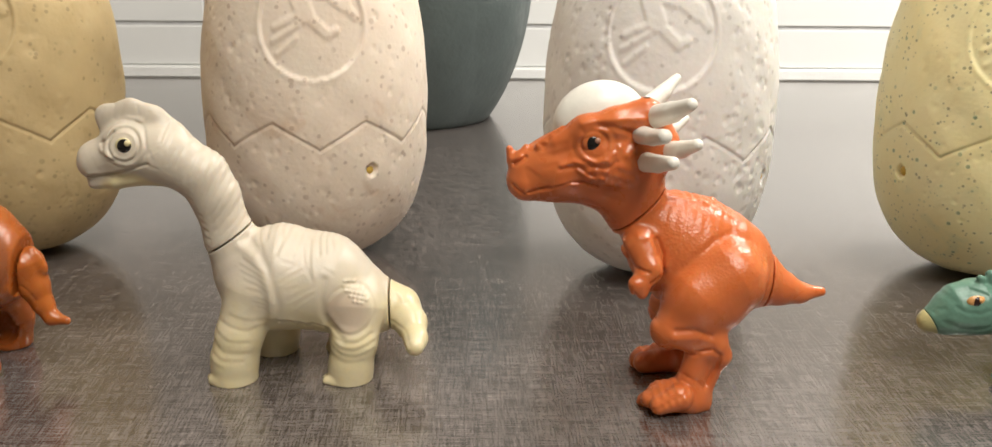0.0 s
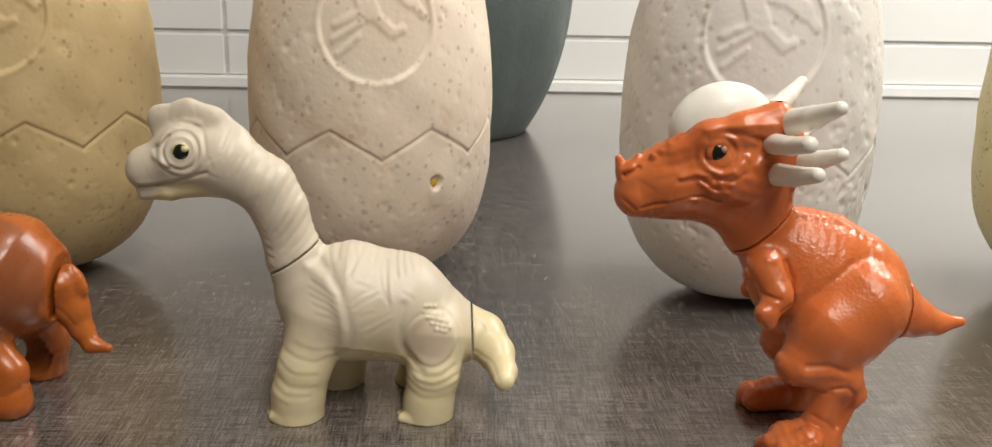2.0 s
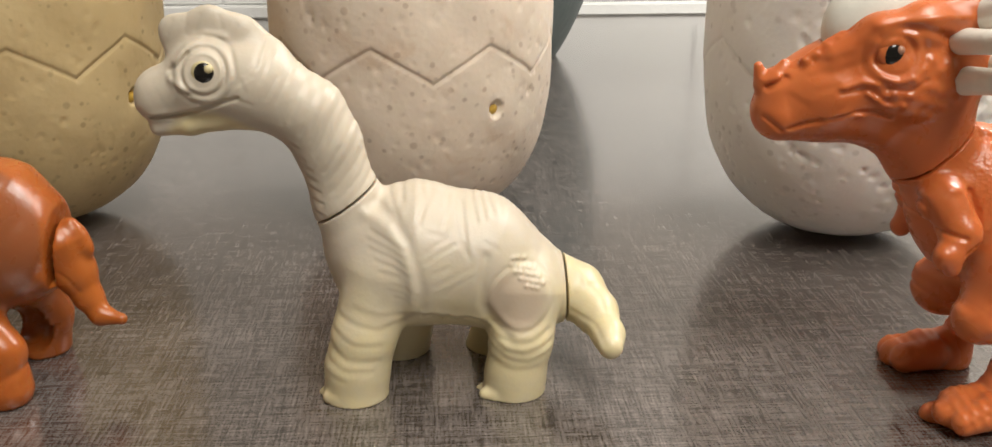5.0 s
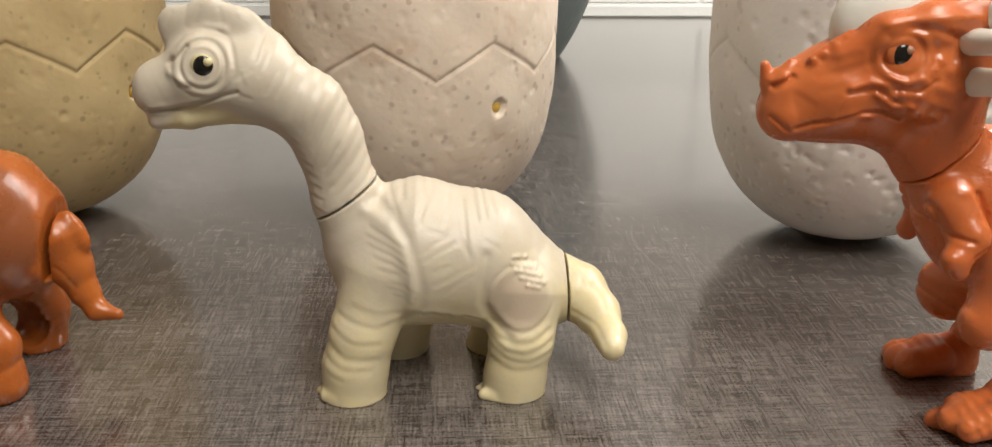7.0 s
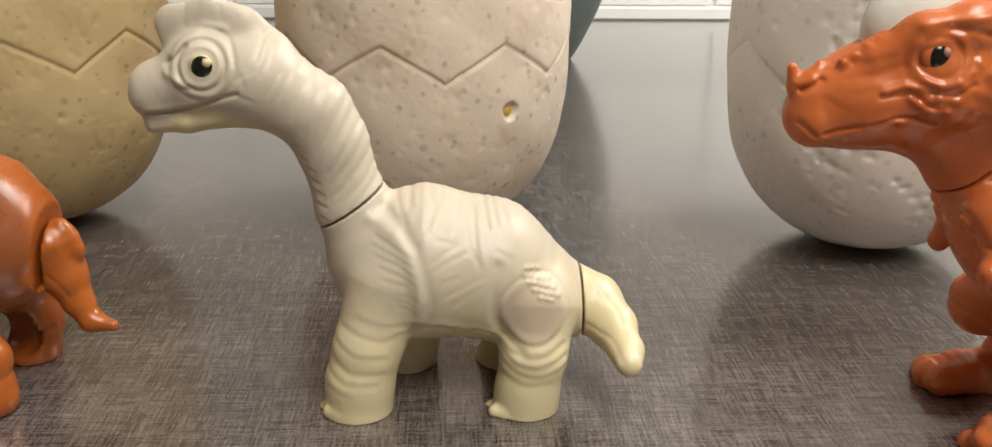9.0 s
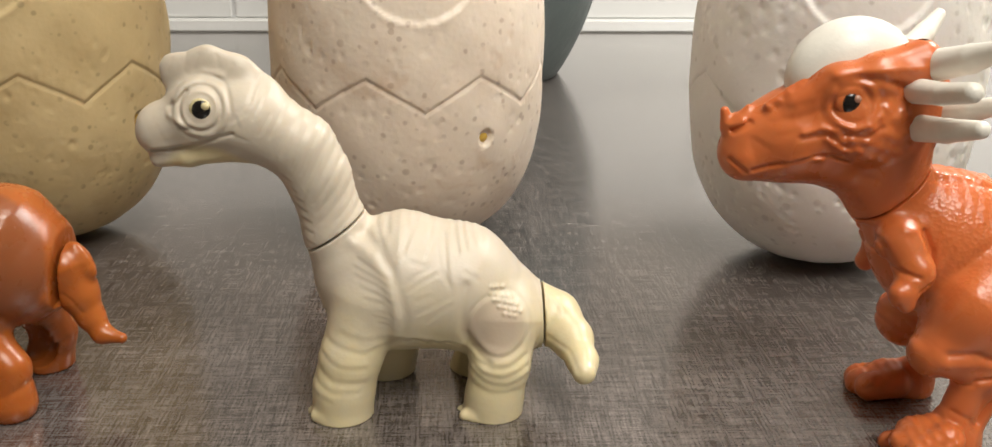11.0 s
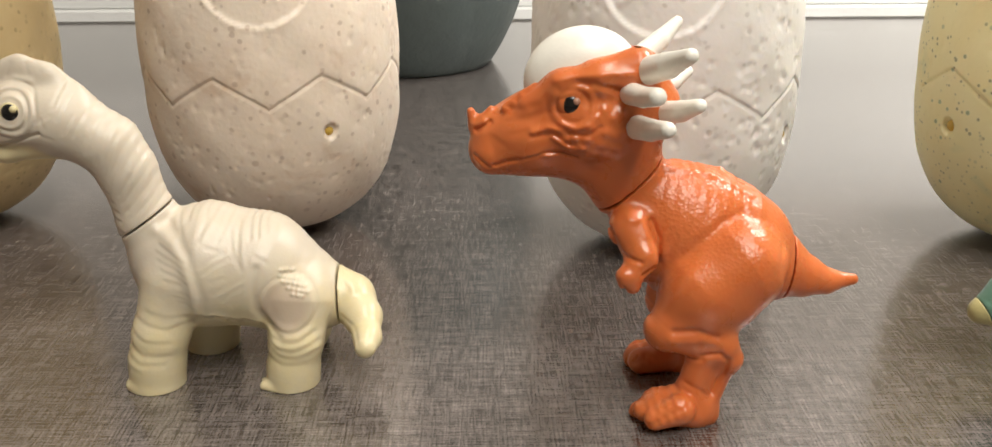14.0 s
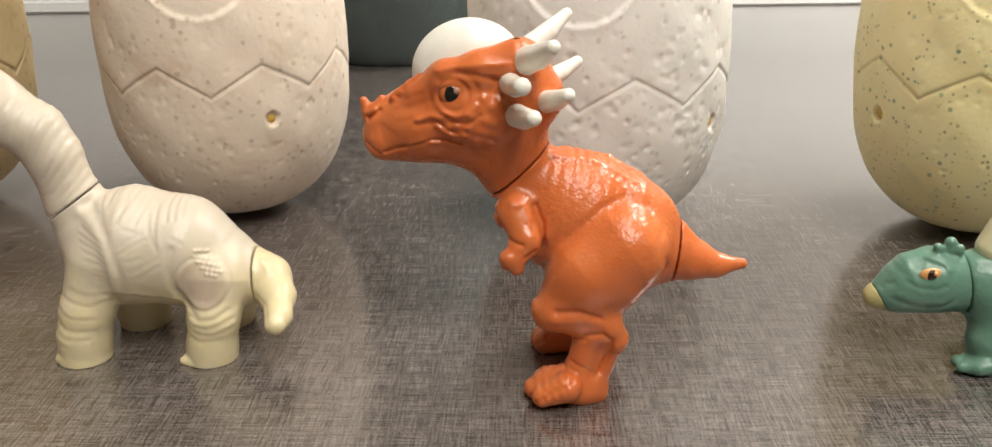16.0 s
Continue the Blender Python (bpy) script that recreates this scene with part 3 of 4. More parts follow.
    s.fold(((-20.1, 61.5), (-22.3, 57.2), (-23.9, 52.6)), 0.6, 0.093)
    s.fold(((-18.2, 59.8), (-20.5, 55.0), (-22.3, 50.1)), 0.68, 0.109)
    s.fold(((-16.6, 57.9), (-19.2, 53.1), (-20.8, 48.9)), 0.53, 0.093)
    s.fold(((-15.1, 56.1), (-17.7, 51.5), (-20.1, 46.4)), 0.6, 0.109)
    s.fold(((-14.2, 54.2), (-16.5, 49.7), (-19.3, 45.0)), 0.68, 0.093)
    s.fold(((-13.2, 52.0), (-15.5, 47.7), (-18.7, 42.9)), 0.53, 0.109)
    s.fold(((-12.3, 49.5), (-14.5, 45.7), (-18.2, 41.1)), 0.6, 0.093)
    s.fold(((-11.5, 47.2), (-13.7, 43.6), (-17.4, 39.5)), 0.68, 0.109)
    s.fold(((-10.8, 45.0), (-12.9, 41.5), (-16.5, 37.8)), 0.53, 0.093)
    s.fold(((-10.2, 42.9), (-12.1, 39.9), (-15.6, 36.6)), 0.6, 0.109)
    s.fold(((-24.0, 55.3), (-25.5, 52.0)), 0.38, 0.07)
    s.fold(((-21.9, 51.3), (-23.1, 48.4)), 0.38, 0.07)
    s.fold(((-20.0, 45.3), (-21.2, 43.0)), 0.38, 0.07)
    s.fold(((-18.1, 39.0), (-19.6, 36.6)), 0.38, 0.07)
    s.fold(((-16.1, 46.9), (-17.3, 44.4)), 0.38, 0.07)
    s.fold(((-9.1, 40.0), (-7.4, 37.6), (-5.9, 35.1)), 0.5, 0.096)
    s.fold(((-6.2, 40.4), (-5.0, 37.4)), 0.5, 0.09)
    s.fold(((-4.9, 38.3), (-5.9, 36.0), (-8.4, 34.2)), 0.5, 0.07)
    s.fold(((-2.3, 40.0), (-1.2, 37.4), (-1.9, 34.2)), 0.5, 0.083)
    s.fold(((0.6, 39.5), (-0.8, 36.6), (-3.4, 33.6)), 0.5, 0.096)
    s.fold(((3.5, 39.5), (3.0, 36.5), (1.7, 33.6)), 0.5, 0.083)
    s.fold(((5.6, 35.9), (5.9, 32.1), (6.4, 29.0)), 0.5, 0.112)
    s.fold(((7.3, 39.5), (7.6, 36.5), (8.2, 33.8)), 0.5, 0.16)
    s.fold(((8.7, 39.0), (9.1, 36.4), (9.7, 34.0)), 0.5, 0.16)
    s.fold(((10.2, 38.3), (10.5, 36.2), (11.3, 34.5)), 0.5, 0.128)
    s.fold(((4.1, 34.8), (5.0, 31.2), (6.7, 28.1)), 0.5, 0.07)
    s.fold(((12.3, 36.9), (12.9, 34.7)), 0.5, 0.064)
    s.fold(((9.6, 30.6), (11.8, 29.3)), 0.5, 0.058)
    s.crease(((-10.4, 36.6), (-6.5, 34.5), (-4.0, 31.3), (-2.8, 27.2), (-1.9, 22.4), (-2.5, 17.7), (-5.2, 15.5)), 1, 0.38)
    s.crease(((-11.8, 35.4), (-7.9, 33.6), (-5.3, 30.8), (-4.1, 27.2), (-3.2, 23.0), (-3.4, 18.7)), 1.3, -0.4)
    s.fold(((-10.7, 32.6), (-7.9, 31.6), (-5.3, 30.2)), 0.43, 0.07)
    s.fold(((-11.4, 31.2), (-8.1, 30.2), (-4.9, 28.8)), 0.43, 0.07)
    s.fold(((-11.0, 29.8), (-7.3, 28.8), (-4.5, 27.1)), 0.43, 0.07)
    s.fold(((-10.1, 28.1), (-7.1, 27.2), (-4.3, 25.7)), 0.43, 0.07)
    s.fold(((-9.3, 26.2), (-6.1, 25.5)), 0.43, 0.07)
    s.fold(((-7.2, 23.8), (-5.0, 23.3), (-3.3, 21.9)), 0.43, 0.07)
    s.fold(((-7.7, 22.9), (-5.2, 22.1), (-3.3, 20.6)), 0.43, 0.07)
    s.fold(((-7.0, 21.6), (-5.0, 20.9), (-3.7, 19.4)), 0.43, 0.07)
    s.fold(((3.0, 31.6), (0.6, 30.7), (-1.9, 29.1)), 0.5, 0.064)
    s.fold(((4.1, 30.5), (1.2, 29.3), (-1.4, 27.9)), 0.5, 0.064)
    s.fold(((7.0, 26.6), (4.1, 25.0), (0.5, 23.3)), 0.5, 0.064)
    s.fold(((6.6, 24.7), (4.4, 23.3), (2.3, 21.4)), 0.5, 0.064)
    s.fold(((-0.5, 32.8), (1.7, 32.1)), 0.5, 0.064)
    s.fold(((0.5, 26.0), (3.0, 26.7)), 0.5, 0.064)
    s.crease(((-2.0, 16.7), (-0.2, 17.1), (0.9, 16.2), (1.8, 15.6), (2.7, 16.4), (4.1, 15.2), (5.6, 16.0), (7.0, 15.6), (8.8, 14.6)), 0.34, 0.4)
    s.crease(((-2.0, 17.5), (0.5, 17.5), (3.8, 16.4), (8.4, 15.6)), 0.9, -0.2)
    s.crease(((9.6, 28.1), (8.9, 23.9), (9.0, 19.1), (10.8, 15.3), (13.8, 13.1)), 0.9, 0.4)
    s.ring((15.8, 20.2), 6.0, 0.5, 0.18)
    s.ring((15.8, 20.2), 5.1, 0.9, -0.132)
    s.crease(((14.6, 27.4), (14.7, 27.4)), 0.36, -0.34)
    s.crease(((15.6, 27.2), (15.7, 27.2)), 0.36, -0.34)
    s.crease(((16.7, 26.9), (16.8, 26.9)), 0.36, -0.34)
    s.crease(((14.3, 26.2), (14.4, 26.2)), 0.36, -0.34)
    s.crease(((15.3, 26.0), (15.4, 26.0)), 0.36, -0.34)
    s.crease(((16.4, 25.7), (16.5, 25.7)), 0.36, -0.34)
    s.crease(((17.4, 25.5), (17.5, 25.5)), 0.36, -0.34)
    s.crease(((18.5, 25.2), (18.6, 25.2)), 0.36, -0.34)
    s.crease(((15.1, 25.0), (15.2, 25.0)), 0.36, -0.34)
    s.crease(((16.1, 24.8), (16.2, 24.8)), 0.36, -0.34)
    s.crease(((17.2, 24.5), (17.3, 24.5)), 0.36, -0.34)
    s.crease(((18.2, 24.3), (18.4, 24.3)), 0.36, -0.34)
    s.crease(((19.3, 24.0), (19.4, 24.0)), 0.36, -0.34)
    s.crease(((15.9, 23.8), (16.0, 23.8)), 0.36, -0.34)
    s.crease(((16.9, 23.6), (17.0, 23.6)), 0.36, -0.34)
    s.crease(((18.0, 23.3), (18.1, 23.3)), 0.36, -0.34)
    s.crease(((19.0, 23.1), (19.2, 23.1)), 0.36, -0.34)
    s.crease(((20.1, 22.8), (20.2, 22.8)), 0.36, -0.34)
    s.crease(((16.9, 22.6), (17.0, 22.6)), 0.36, -0.34)
    s.crease(((18.0, 22.4), (18.1, 22.4)), 0.36, -0.34)
    s.crease(((19.0, 22.1), (19.1, 22.1)), 0.36, -0.34)
    s.fold(((9.0, 14.3), (11.7, 12.6), (14.5, 12.0), (17.9, 12.2), (20.9, 13.7)), 0.62, 0.176)
    s.fold(((9.7, 12.6), (12.9, 10.5), (16.3, 10.0), (21.5, 11.4)), 0.62, 0.144)
    s.fold(((10.1, 10.6), (13.6, 8.8), (17.5, 8.2), (21.3, 9.2)), 0.62, 0.112)
    s.fold(((10.6, 8.0), (14.3, 6.7), (18.6, 6.9)), 0.62, 0.08)
    s.fold(((-16.7, 17.1), (-13.4, 16.1), (-9.6, 15.1), (-7.3, 15.8)), 0.62, 0.096)
    s.fold(((-18.0, 14.3), (-14.5, 12.6), (-9.9, 12.1)), 0.62, 0.109)
    s.fold(((-19.0, 11.7), (-15.9, 9.6), (-10.2, 9.1)), 0.62, 0.096)
    s.fold(((-19.6, 8.9), (-16.5, 7.4), (-11.5, 7.1)), 0.62, 0.083)
    s.fold(((-19.7, 6.1), (-16.6, 5.3)), 0.62, 0.07)
    s.fold(((-13.9, 19.1), (-9.5, 17.8), (-5.1, 17.5)), 0.62, 0.07)
    s.crease(((25.7, 15.2), (28.1, 14.7), (29.9, 14.4), (30.9, 12.6)), 0.45, 0.14)
    s.crease(((26.6, 22.9), (29.0, 20.3)), 0.6, -0.15)
    return s.done()


def sculpt_dome_head(X, Y, Z):
    s = Sculpt(X, Y, Z)
    s.limb((-35.2, 0.0, 55.7), 5.0, (-27.8, 0.0, 58.1), 7.6, 2)
    s.limb((-27.8, 0.0, 58.3), 7.6, (-17.7, 0.0, 61.6), 9.8, 2)
    s.limb((-17.7, 0.0, 61.6), 9.8, (-9.9, 0.0, 63.5), 8.7, 2)
    s.limb((-11.2, 0.0, 59.5), 9.3, (-8.3, 0.0, 47.5), 6.9, 2)
    s.limb((-35.6, 0.0, 54.0), 3.7, (-20.5, 0.0, 54.2), 4.7, 2, 1.3)
    s.limb((-35.8, 0.0, 59.5), 3.1, (-20.8, 0.0, 66.0), 4.1, 2, 1.3)
    s.limb((-24.1, -4.0, 69.5), 1.3, (-16.3, -5.0, 71.4), 1.4, 2)
    s.limb((-16.3, -5.0, 71.4), 1.4, (-8.4, -5.2, 73.9), 1.8, 2)
    s.limb((-24.7, 4.0, 65.6), 1.4, (-15.3, 4.8, 68.7), 1.4, 4)
    s.limb((-15.3, 4.8, 68.7), 1.4, (-6.4, 5.0, 71.1), 1.7, 4)
    s.limb((-16.2, 0.0, 68.1), 4.6, (-7.9, 0.0, 69.4), 5.6, 2, 1.4)
    s.limb((-7.9, 0.0, 68.7), 5.6, (-5.4, 0.0, 63.5), 6.7, 2)
    s.limb((-8.3, 0.0, 47.2), 7.4, (3.3, 0.0, 38.0), 13.4, 2, 0.85)
    s.limb((3.3, 0.0, 38.0), 13.4, (13.2, 0.0, 32.6), 13.5, 2, 0.8)
    s.limb((13.2, 0.0, 32.6), 13.5, (23.3, 0.0, 28.7), 6.2, 2, 0.9)
    s.limb((-1.5, -3.0, 51.5), 0.9, (6.9, -3.2, 49.9), 0.9, 0.8)
    s.limb((6.9, -3.2, 49.9), 0.9, (16.1, -3.2, 45.1), 0.8, 0.8)
    s.limb((1.2, 3.0, 50.9), 0.9, (10.6, 3.0, 48.9), 0.9, 0.8)
    s.limb((10.6, 3.0, 48.9), 0.9, (17.6, 3.0, 44.9), 0.8, 0.8)
    s.limb((13.4, -8.0, 33.0), 9.6, (5.6, -10.0, 28.5), 8.1, 2)
    s.limb((5.6, -10.0, 28.5), 7.8, (-1.4, -12.0, 21.5), 3.9, 2)
    s.limb((-1.3, -12.0, 20.1), 3.4, (9.5, -12.5, 18.4), 3.0, 3)
    s.limb((10.5, -12.5, 16.6), 2.9, (11.9, -12.5, 14.4), 2.4, 3)
    s.limb((6.3, -12.5, 15.2), 2.8, (4.5, -12.5, 6.9), 3.2, 3)
    s.limb((12.0, -11.5, 13.9), 2.0, (8.6, -11.5, 4.0), 2.0, 3)
    s.limb((-1.8, -12.5, 3.3), 4.0, (5.2, -12.0, 3.3), 4.3, 2, 1.1)
    s.limb((1.2, -9.5, 1.5), 3.3, (-4.9, -9.5, 0.3), 2.5, 0.8)
    s.limb((1.1, -13.0, 4.2), 3.5, (-4.8, -13.3, 3.2), 2.4, 0.8)
    s.limb((1.7, -16.5, 5.1), 3.2, (-3.2, -16.8, 3.1), 2.3, 0.8)
    s.limb((6.6, -12.0, 1.8), 2.7, (8.5, -12.0, 0.9), 1.9, 3)
    s.limb((12.5, 6.0, 29.7), 10.0, (4.4, 11.0, 17.4), 5.6, 4)
    s.limb((4.4, 11.0, 16.8), 5.0, (13.4, 12.0, 13.2), 3.4, 3)
    s.limb((13.4, 12.0, 12.4), 2.9, (8.6, 12.0, 3.8), 3.6, 3)
    s.limb((3.5, 12.5, 1.4), 3.6, (8.1, 12.0, 1.2), 4.1, 2, 1.15)
    s.limb((2.5, 12.0, 2.7), 3.8, (7.7, 12.0, 1.9), 3.8, 2, 1.1)
    s.limb((4.0, 15.0, 1.3), 3.3, (-1.6, 15.5, 0.8), 3.0, 0.8)
    s.limb((3.4, 12.0, 2.3), 3.4, (-2.7, 12.0, 1.6), 3.1, 0.8)
    s.limb((3.3, 9.0, 3.2), 3.2, (-2.3, 8.5, 2.5), 2.9, 0.8)
    s.limb((10.5, -9.0, 26.6), 7.3, (2.6, -12.0, 20.8), 4.2, 3)
    s.limb((-9.1, -8.5, 41.1), 4.1, (-6.3, -11.5, 36.8), 3.2, 3)
    s.limb((-6.5, -12.0, 36.2), 2.9, (-9.1, -13.5, 33.2), 2.2, 2)
    s.limb((-9.1, -13.5, 32.9), 2.2, (-8.6, -14.0, 31.2), 1.5, 1.5)
    s.limb((-10.6, -14.5, 33.7), 1.4, (-10.4, -14.5, 32.0), 1.0, 1)
    s.limb((-5.5, 8.5, 38.6), 4.0, (-3.0, 11.0, 33.0), 3.2, 2)
    s.limb((-3.0, 11.0, 32.4), 2.8, (-5.2, 12.0, 29.2), 2.1, 2)
    s.limb((24.4, 0.0, 29.0), 6.2, (29.2, 0.0, 27.2), 4.2, 2)
    s.limb((29.2, 0.0, 26.9), 4.1, (34.0, 0.0, 25.7), 2.4, 2)
    s.limb((34.0, 0.0, 25.7), 2.4, (39.7, 0.0, 26.0), 1.2, 2)
    s.limb((26.1, 0.0, 32.5), 2.1, (27.2, 0.0, 31.9), 1.3, 2)
    s.limb((-28.3, -4.5, 65.3), 1.9, (-22.1, -6.0, 69.1), 2.5, 2.5)
    s.limb((-22.1, -6.0, 69.1), 2.5, (-15.5, -6.5, 70.5), 2.8, 2.5)
    s.limb((-15.5, -6.5, 70.5), 2.8, (-8.3, -6.0, 72.3), 3.3, 2.5)
    s.limb((-23.1, 5.0, 66.1), 2.6, (-16.1, 5.5, 67.4), 3.0, 2.5)
    s.limb((-16.1, 5.5, 67.4), 3.0, (-8.5, 5.0, 69.5), 3.5, 2.5)
    s.limb((-23.7, 0.0, 56.1), 4.4, (-10.4, 0.0, 49.8), 6.2, 2.5)
    s.limb((-38.9, 0.0, 60.0), 1.4, (-39.7, 0.0, 62.7), 0.8, 1.5)
    s.limb((-36.6, -1.0, 61.6), 1.3, (-35.8, -1.0, 63.5), 0.6, 1)
    s.limb((-33.0, -3.5, 64.3), 0.9, (-32.7, -3.5, 64.9), 0.6, 1)
    s.limb((-31.4, -3.5, 65.5), 0.9, (-31.2, -3.5, 66.0), 0.6, 1)
    s.limb((-29.6, -3.5, 66.8), 1.0, (-29.3, -3.5, 67.3), 0.7, 1)
    s.limb((-27.7, -3.5, 67.9), 1.0, (-27.4, -3.5, 68.4), 0.7, 1)
    s.limb((-25.4, -3.5, 69.4), 1.0, (-25.2, -3.5, 69.9), 0.7, 1)
    s.crease(((-14.6, 65.2), (-14.5, 65.2)), 0.84, -0.4)
    s.crease(((-13.0, 63.6), (-12.9, 63.6)), 0.96, -0.4)
    s.crease(((-11.6, 64.6), (-11.4, 64.6)), 0.84, -0.4)
    s.crease(((-14.3, 60.8), (-14.2, 60.8)), 0.96, -0.4)
    s.crease(((-12.6, 60.0), (-12.5, 60.0)), 0.96, -0.4)
    s.crease(((-10.9, 61.0), (-10.7, 61.0)), 0.84, -0.4)
    s.crease(((-15.4, 58.5), (-15.3, 58.4)), 1.08, -0.4)
    s.crease(((-13.4, 57.9), (-13.3, 57.9)), 0.96, -0.4)
    s.crease(((-17.9, 59.5), (-17.7, 59.5)), 0.72, -0.4)
    s.crease(((-18.8, 57.4), (-18.7, 57.4)), 0.84, -0.4)
    s.crease(((-16.4, 56.4), (-16.3, 56.4)), 0.96, -0.4)
    s.crease(((-14.2, 56.1), (-14.1, 56.1)), 0.84, -0.4)
    s.crease(((-20.3, 59.8), (-20.2, 59.8)), 0.6, -0.4)
    s.crease(((-21.9, 59.3), (-21.7, 59.3)), 0.6, -0.4)
    s.crease(((-17.2, 61.8), (-17.0, 61.8)), 0.72, -0.4)
    s.crease(((-10.3, 63.0), (-10.2, 63.0)), 0.72, -0.4)
    s.crease(((-11.9, 57.5), (-11.8, 57.5)), 0.84, -0.4)
    s.crease(((-9.8, 58.8), (-9.6, 58.8)), 0.72, -0.4)
    s.crease(((-35.1, 53.2), (-32.6, 54.3), (-29.4, 55.1), (-25.6, 56.4), (-22.4, 56.6), (-19.5, 55.6)), 0.36, 0.5)
    s.crease(((-29.7, 55.1), (-27.1, 56.2), (-24.3, 55.9)), 0.6, -0.35)
    s.crease(((-38.8, 54.8), (-36.3, 52.8)), 0.36, 0.4)
    s.crease(((-38.6, 59.5), (-37.0, 60.5), (-35.9, 61.4)), 0.4, 0.55)
    s.crease(((-39.2, 60.6), (-37.2, 61.6)), 0.5, -0.3)
    s.ring((-20.6, 65.9), 3.0, 0.4, 0.175)
    s.ring((-20.6, 65.9), 3.8, 0.55, -0.158)
    s.ring((-20.6, 65.9), 4.9, 0.5, 0.105)
    s.crease(((-23.1, 68.7), (-20.6, 69.9), (-17.0, 70.1), (-13.3, 69.1), (-10.3, 68.1)), 0.7, 0.45)
    s.crease(((-23.8, 70.7), (-18.8, 71.6), (-13.9, 72.1), (-9.6, 71.8)), 0.8, -0.4)
    s.crease(((-27.9, 60.6), (-25.3, 61.6), (-22.9, 61.3)), 0.6, -0.5)
    s.crease(((-28.2, 59.6), (-24.1, 60.3), (-21.1, 58.5), (-18.6, 57.3)), 0.5, 0.35)
    s.crease(((-24.2, 59.8), (-21.5, 57.9), (-18.6, 57.7)), 0.5, -0.45)
    s.crease(((-22.7, 62.6), (-20.0, 61.6), (-17.2, 62.6), (-15.9, 64.0)), 0.55, -0.4)
    s.crease(((-21.3, 60.6), (-17.8, 60.3), (-15.3, 62.0)), 0.4, 0.35)
    s.fold(((-32.8, 61.9), (-29.0, 62.9), (-25.2, 64.4)), 0.56, 0.066)
    s.fold(((-31.7, 59.8), (-28.5, 60.8)), 0.56, 0.066)
    s.fold(((-30.2, 64.5), (-27.0, 65.7)), 0.56, 0.066)
    s.fold(((-35.5, 58.7), (-33.1, 57.4)), 0.56, 0.066)
    s.fold(((-15.5, 54.0), (-11.7, 55.0), (-8.6, 57.2)), 0.56, 0.066)
    s.fold(((-16.8, 52.6), (-13.0, 51.6)), 0.56, 0.066)
    s.fold(((-5.4, 59.1), (-6.9, 54.6)), 0.56, 0.066)
    s.fold(((-4.2, 57.2), (-5.2, 53.9)), 0.56, 0.066)
    s.fold(((-8.6, 51.9), (-6.1, 54.6)), 0.56, 0.066)
    s.crease(((20.6, 37.5), (17.8, 41.8), (13.4, 43.7), (9.0, 42.4), (4.0, 38.9), (0.3, 34.4), (-2.7, 29.2), (-4.5, 24.0)), 1, 0.5)
    s.crease(((18.5, 37.3), (16.5, 40.6), (13.3, 42.2), (10.2, 41.4), (6.1, 39.0), (2.4, 35.2), (-0.9, 29.9), (-2.9, 24.8)), 1.8, -0.35)
    s.crease(((-4.7, 42.8), (-3.4, 39.4), (-3.2, 34.5), (-4.7, 32.4)), 0.7, 0.6)
    s.crease(((-12.8, 41.7), (-10.6, 37.2), (-7.3, 36.6)), 0.45, 0.5)
    s.crease(((-6.8, 33.8), (-4.7, 35.2)), 0.45, 0.4)
    s.crease(((-9.5, 44.2), (-7.0, 43.9), (-6.0, 41.2)), 0.7, -0.3)
    s.crease(((-10.6, 31.8), (-9.9, 30.1)), 0.3, 0.35)
    s.fold(((-1.4, 41.1), (-2.7, 37.0)), 0.62, 0.09)
    s.fold(((0.1, 40.4), (-1.1, 35.9)), 0.62, 0.09)
    s.fold(((1.9, 41.4), (0.7, 37.5)), 0.62, 0.09)
    s.fold(((-2.7, 42.5), (-3.2, 39.8)), 0.62, 0.09)
    s.crease(((21.7, 32.0), (22.2, 28.4), (21.2, 25.5)), 0.7, 0.4)
    s.crease(((15.2, 41.3), (19.8, 37.1), (21.5, 32.9)), 1.2, 0.22)
    s.fold(((-0.9, 54.0), (-1.6, 51.1), (-2.6, 47.6)), 0.62, 0.066)
    s.fold(((1.4, 53.3), (0.6, 50.4), (-0.4, 46.1)), 0.62, 0.084)
    s.fold(((3.6, 52.6), (2.9, 49.7), (1.9, 44.5)), 0.62, 0.066)
    s.fold(((5.8, 51.9), (5.1, 49.0), (4.1, 45.4)), 0.62, 0.084)
    s.fold(((8.1, 51.2), (7.4, 48.2), (6.4, 43.9)), 0.62, 0.066)
    s.fold(((10.3, 50.5), (9.6, 47.5), (8.7, 42.3)), 0.62, 0.084)
    s.fold(((12.6, 49.8), (11.9, 46.8), (11.0, 43.3)), 0.62, 0.066)
    s.fold(((14.8, 49.1), (14.1, 46.1), (13.3, 41.7)), 0.62, 0.084)
    s.crease(((-0.0, 52.4), (0.1, 52.4)), 0.5, 0.12)
    s.crease(((1.7, 52.1), (1.9, 52.1)), 0.5, 0.12)
    s.crease(((3.5, 51.6), (3.6, 51.6)), 0.5, 0.12)
    s.crease(((5.2, 51.1), (5.4, 51.1)), 0.5, 0.12)
    s.crease(((7.0, 50.4), (7.1, 50.4)), 0.5, 0.12)
    s.crease(((8.8, 49.6), (8.9, 49.6)), 0.5, 0.12)
    s.crease(((10.5, 48.7), (10.7, 48.7)), 0.5, 0.12)
    s.crease(((12.3, 47.6), (12.4, 47.6)), 0.5, 0.12)
    s.crease(((14.1, 46.5), (14.2, 46.5)), 0.5, 0.12)
    s.crease(((15.9, 45.2), (16.0, 45.2)), 0.5, 0.12)
    s.crease(((-0.4, 22.4), (4.2, 22.7), (8.1, 20.9)), 0.7, 0.45)
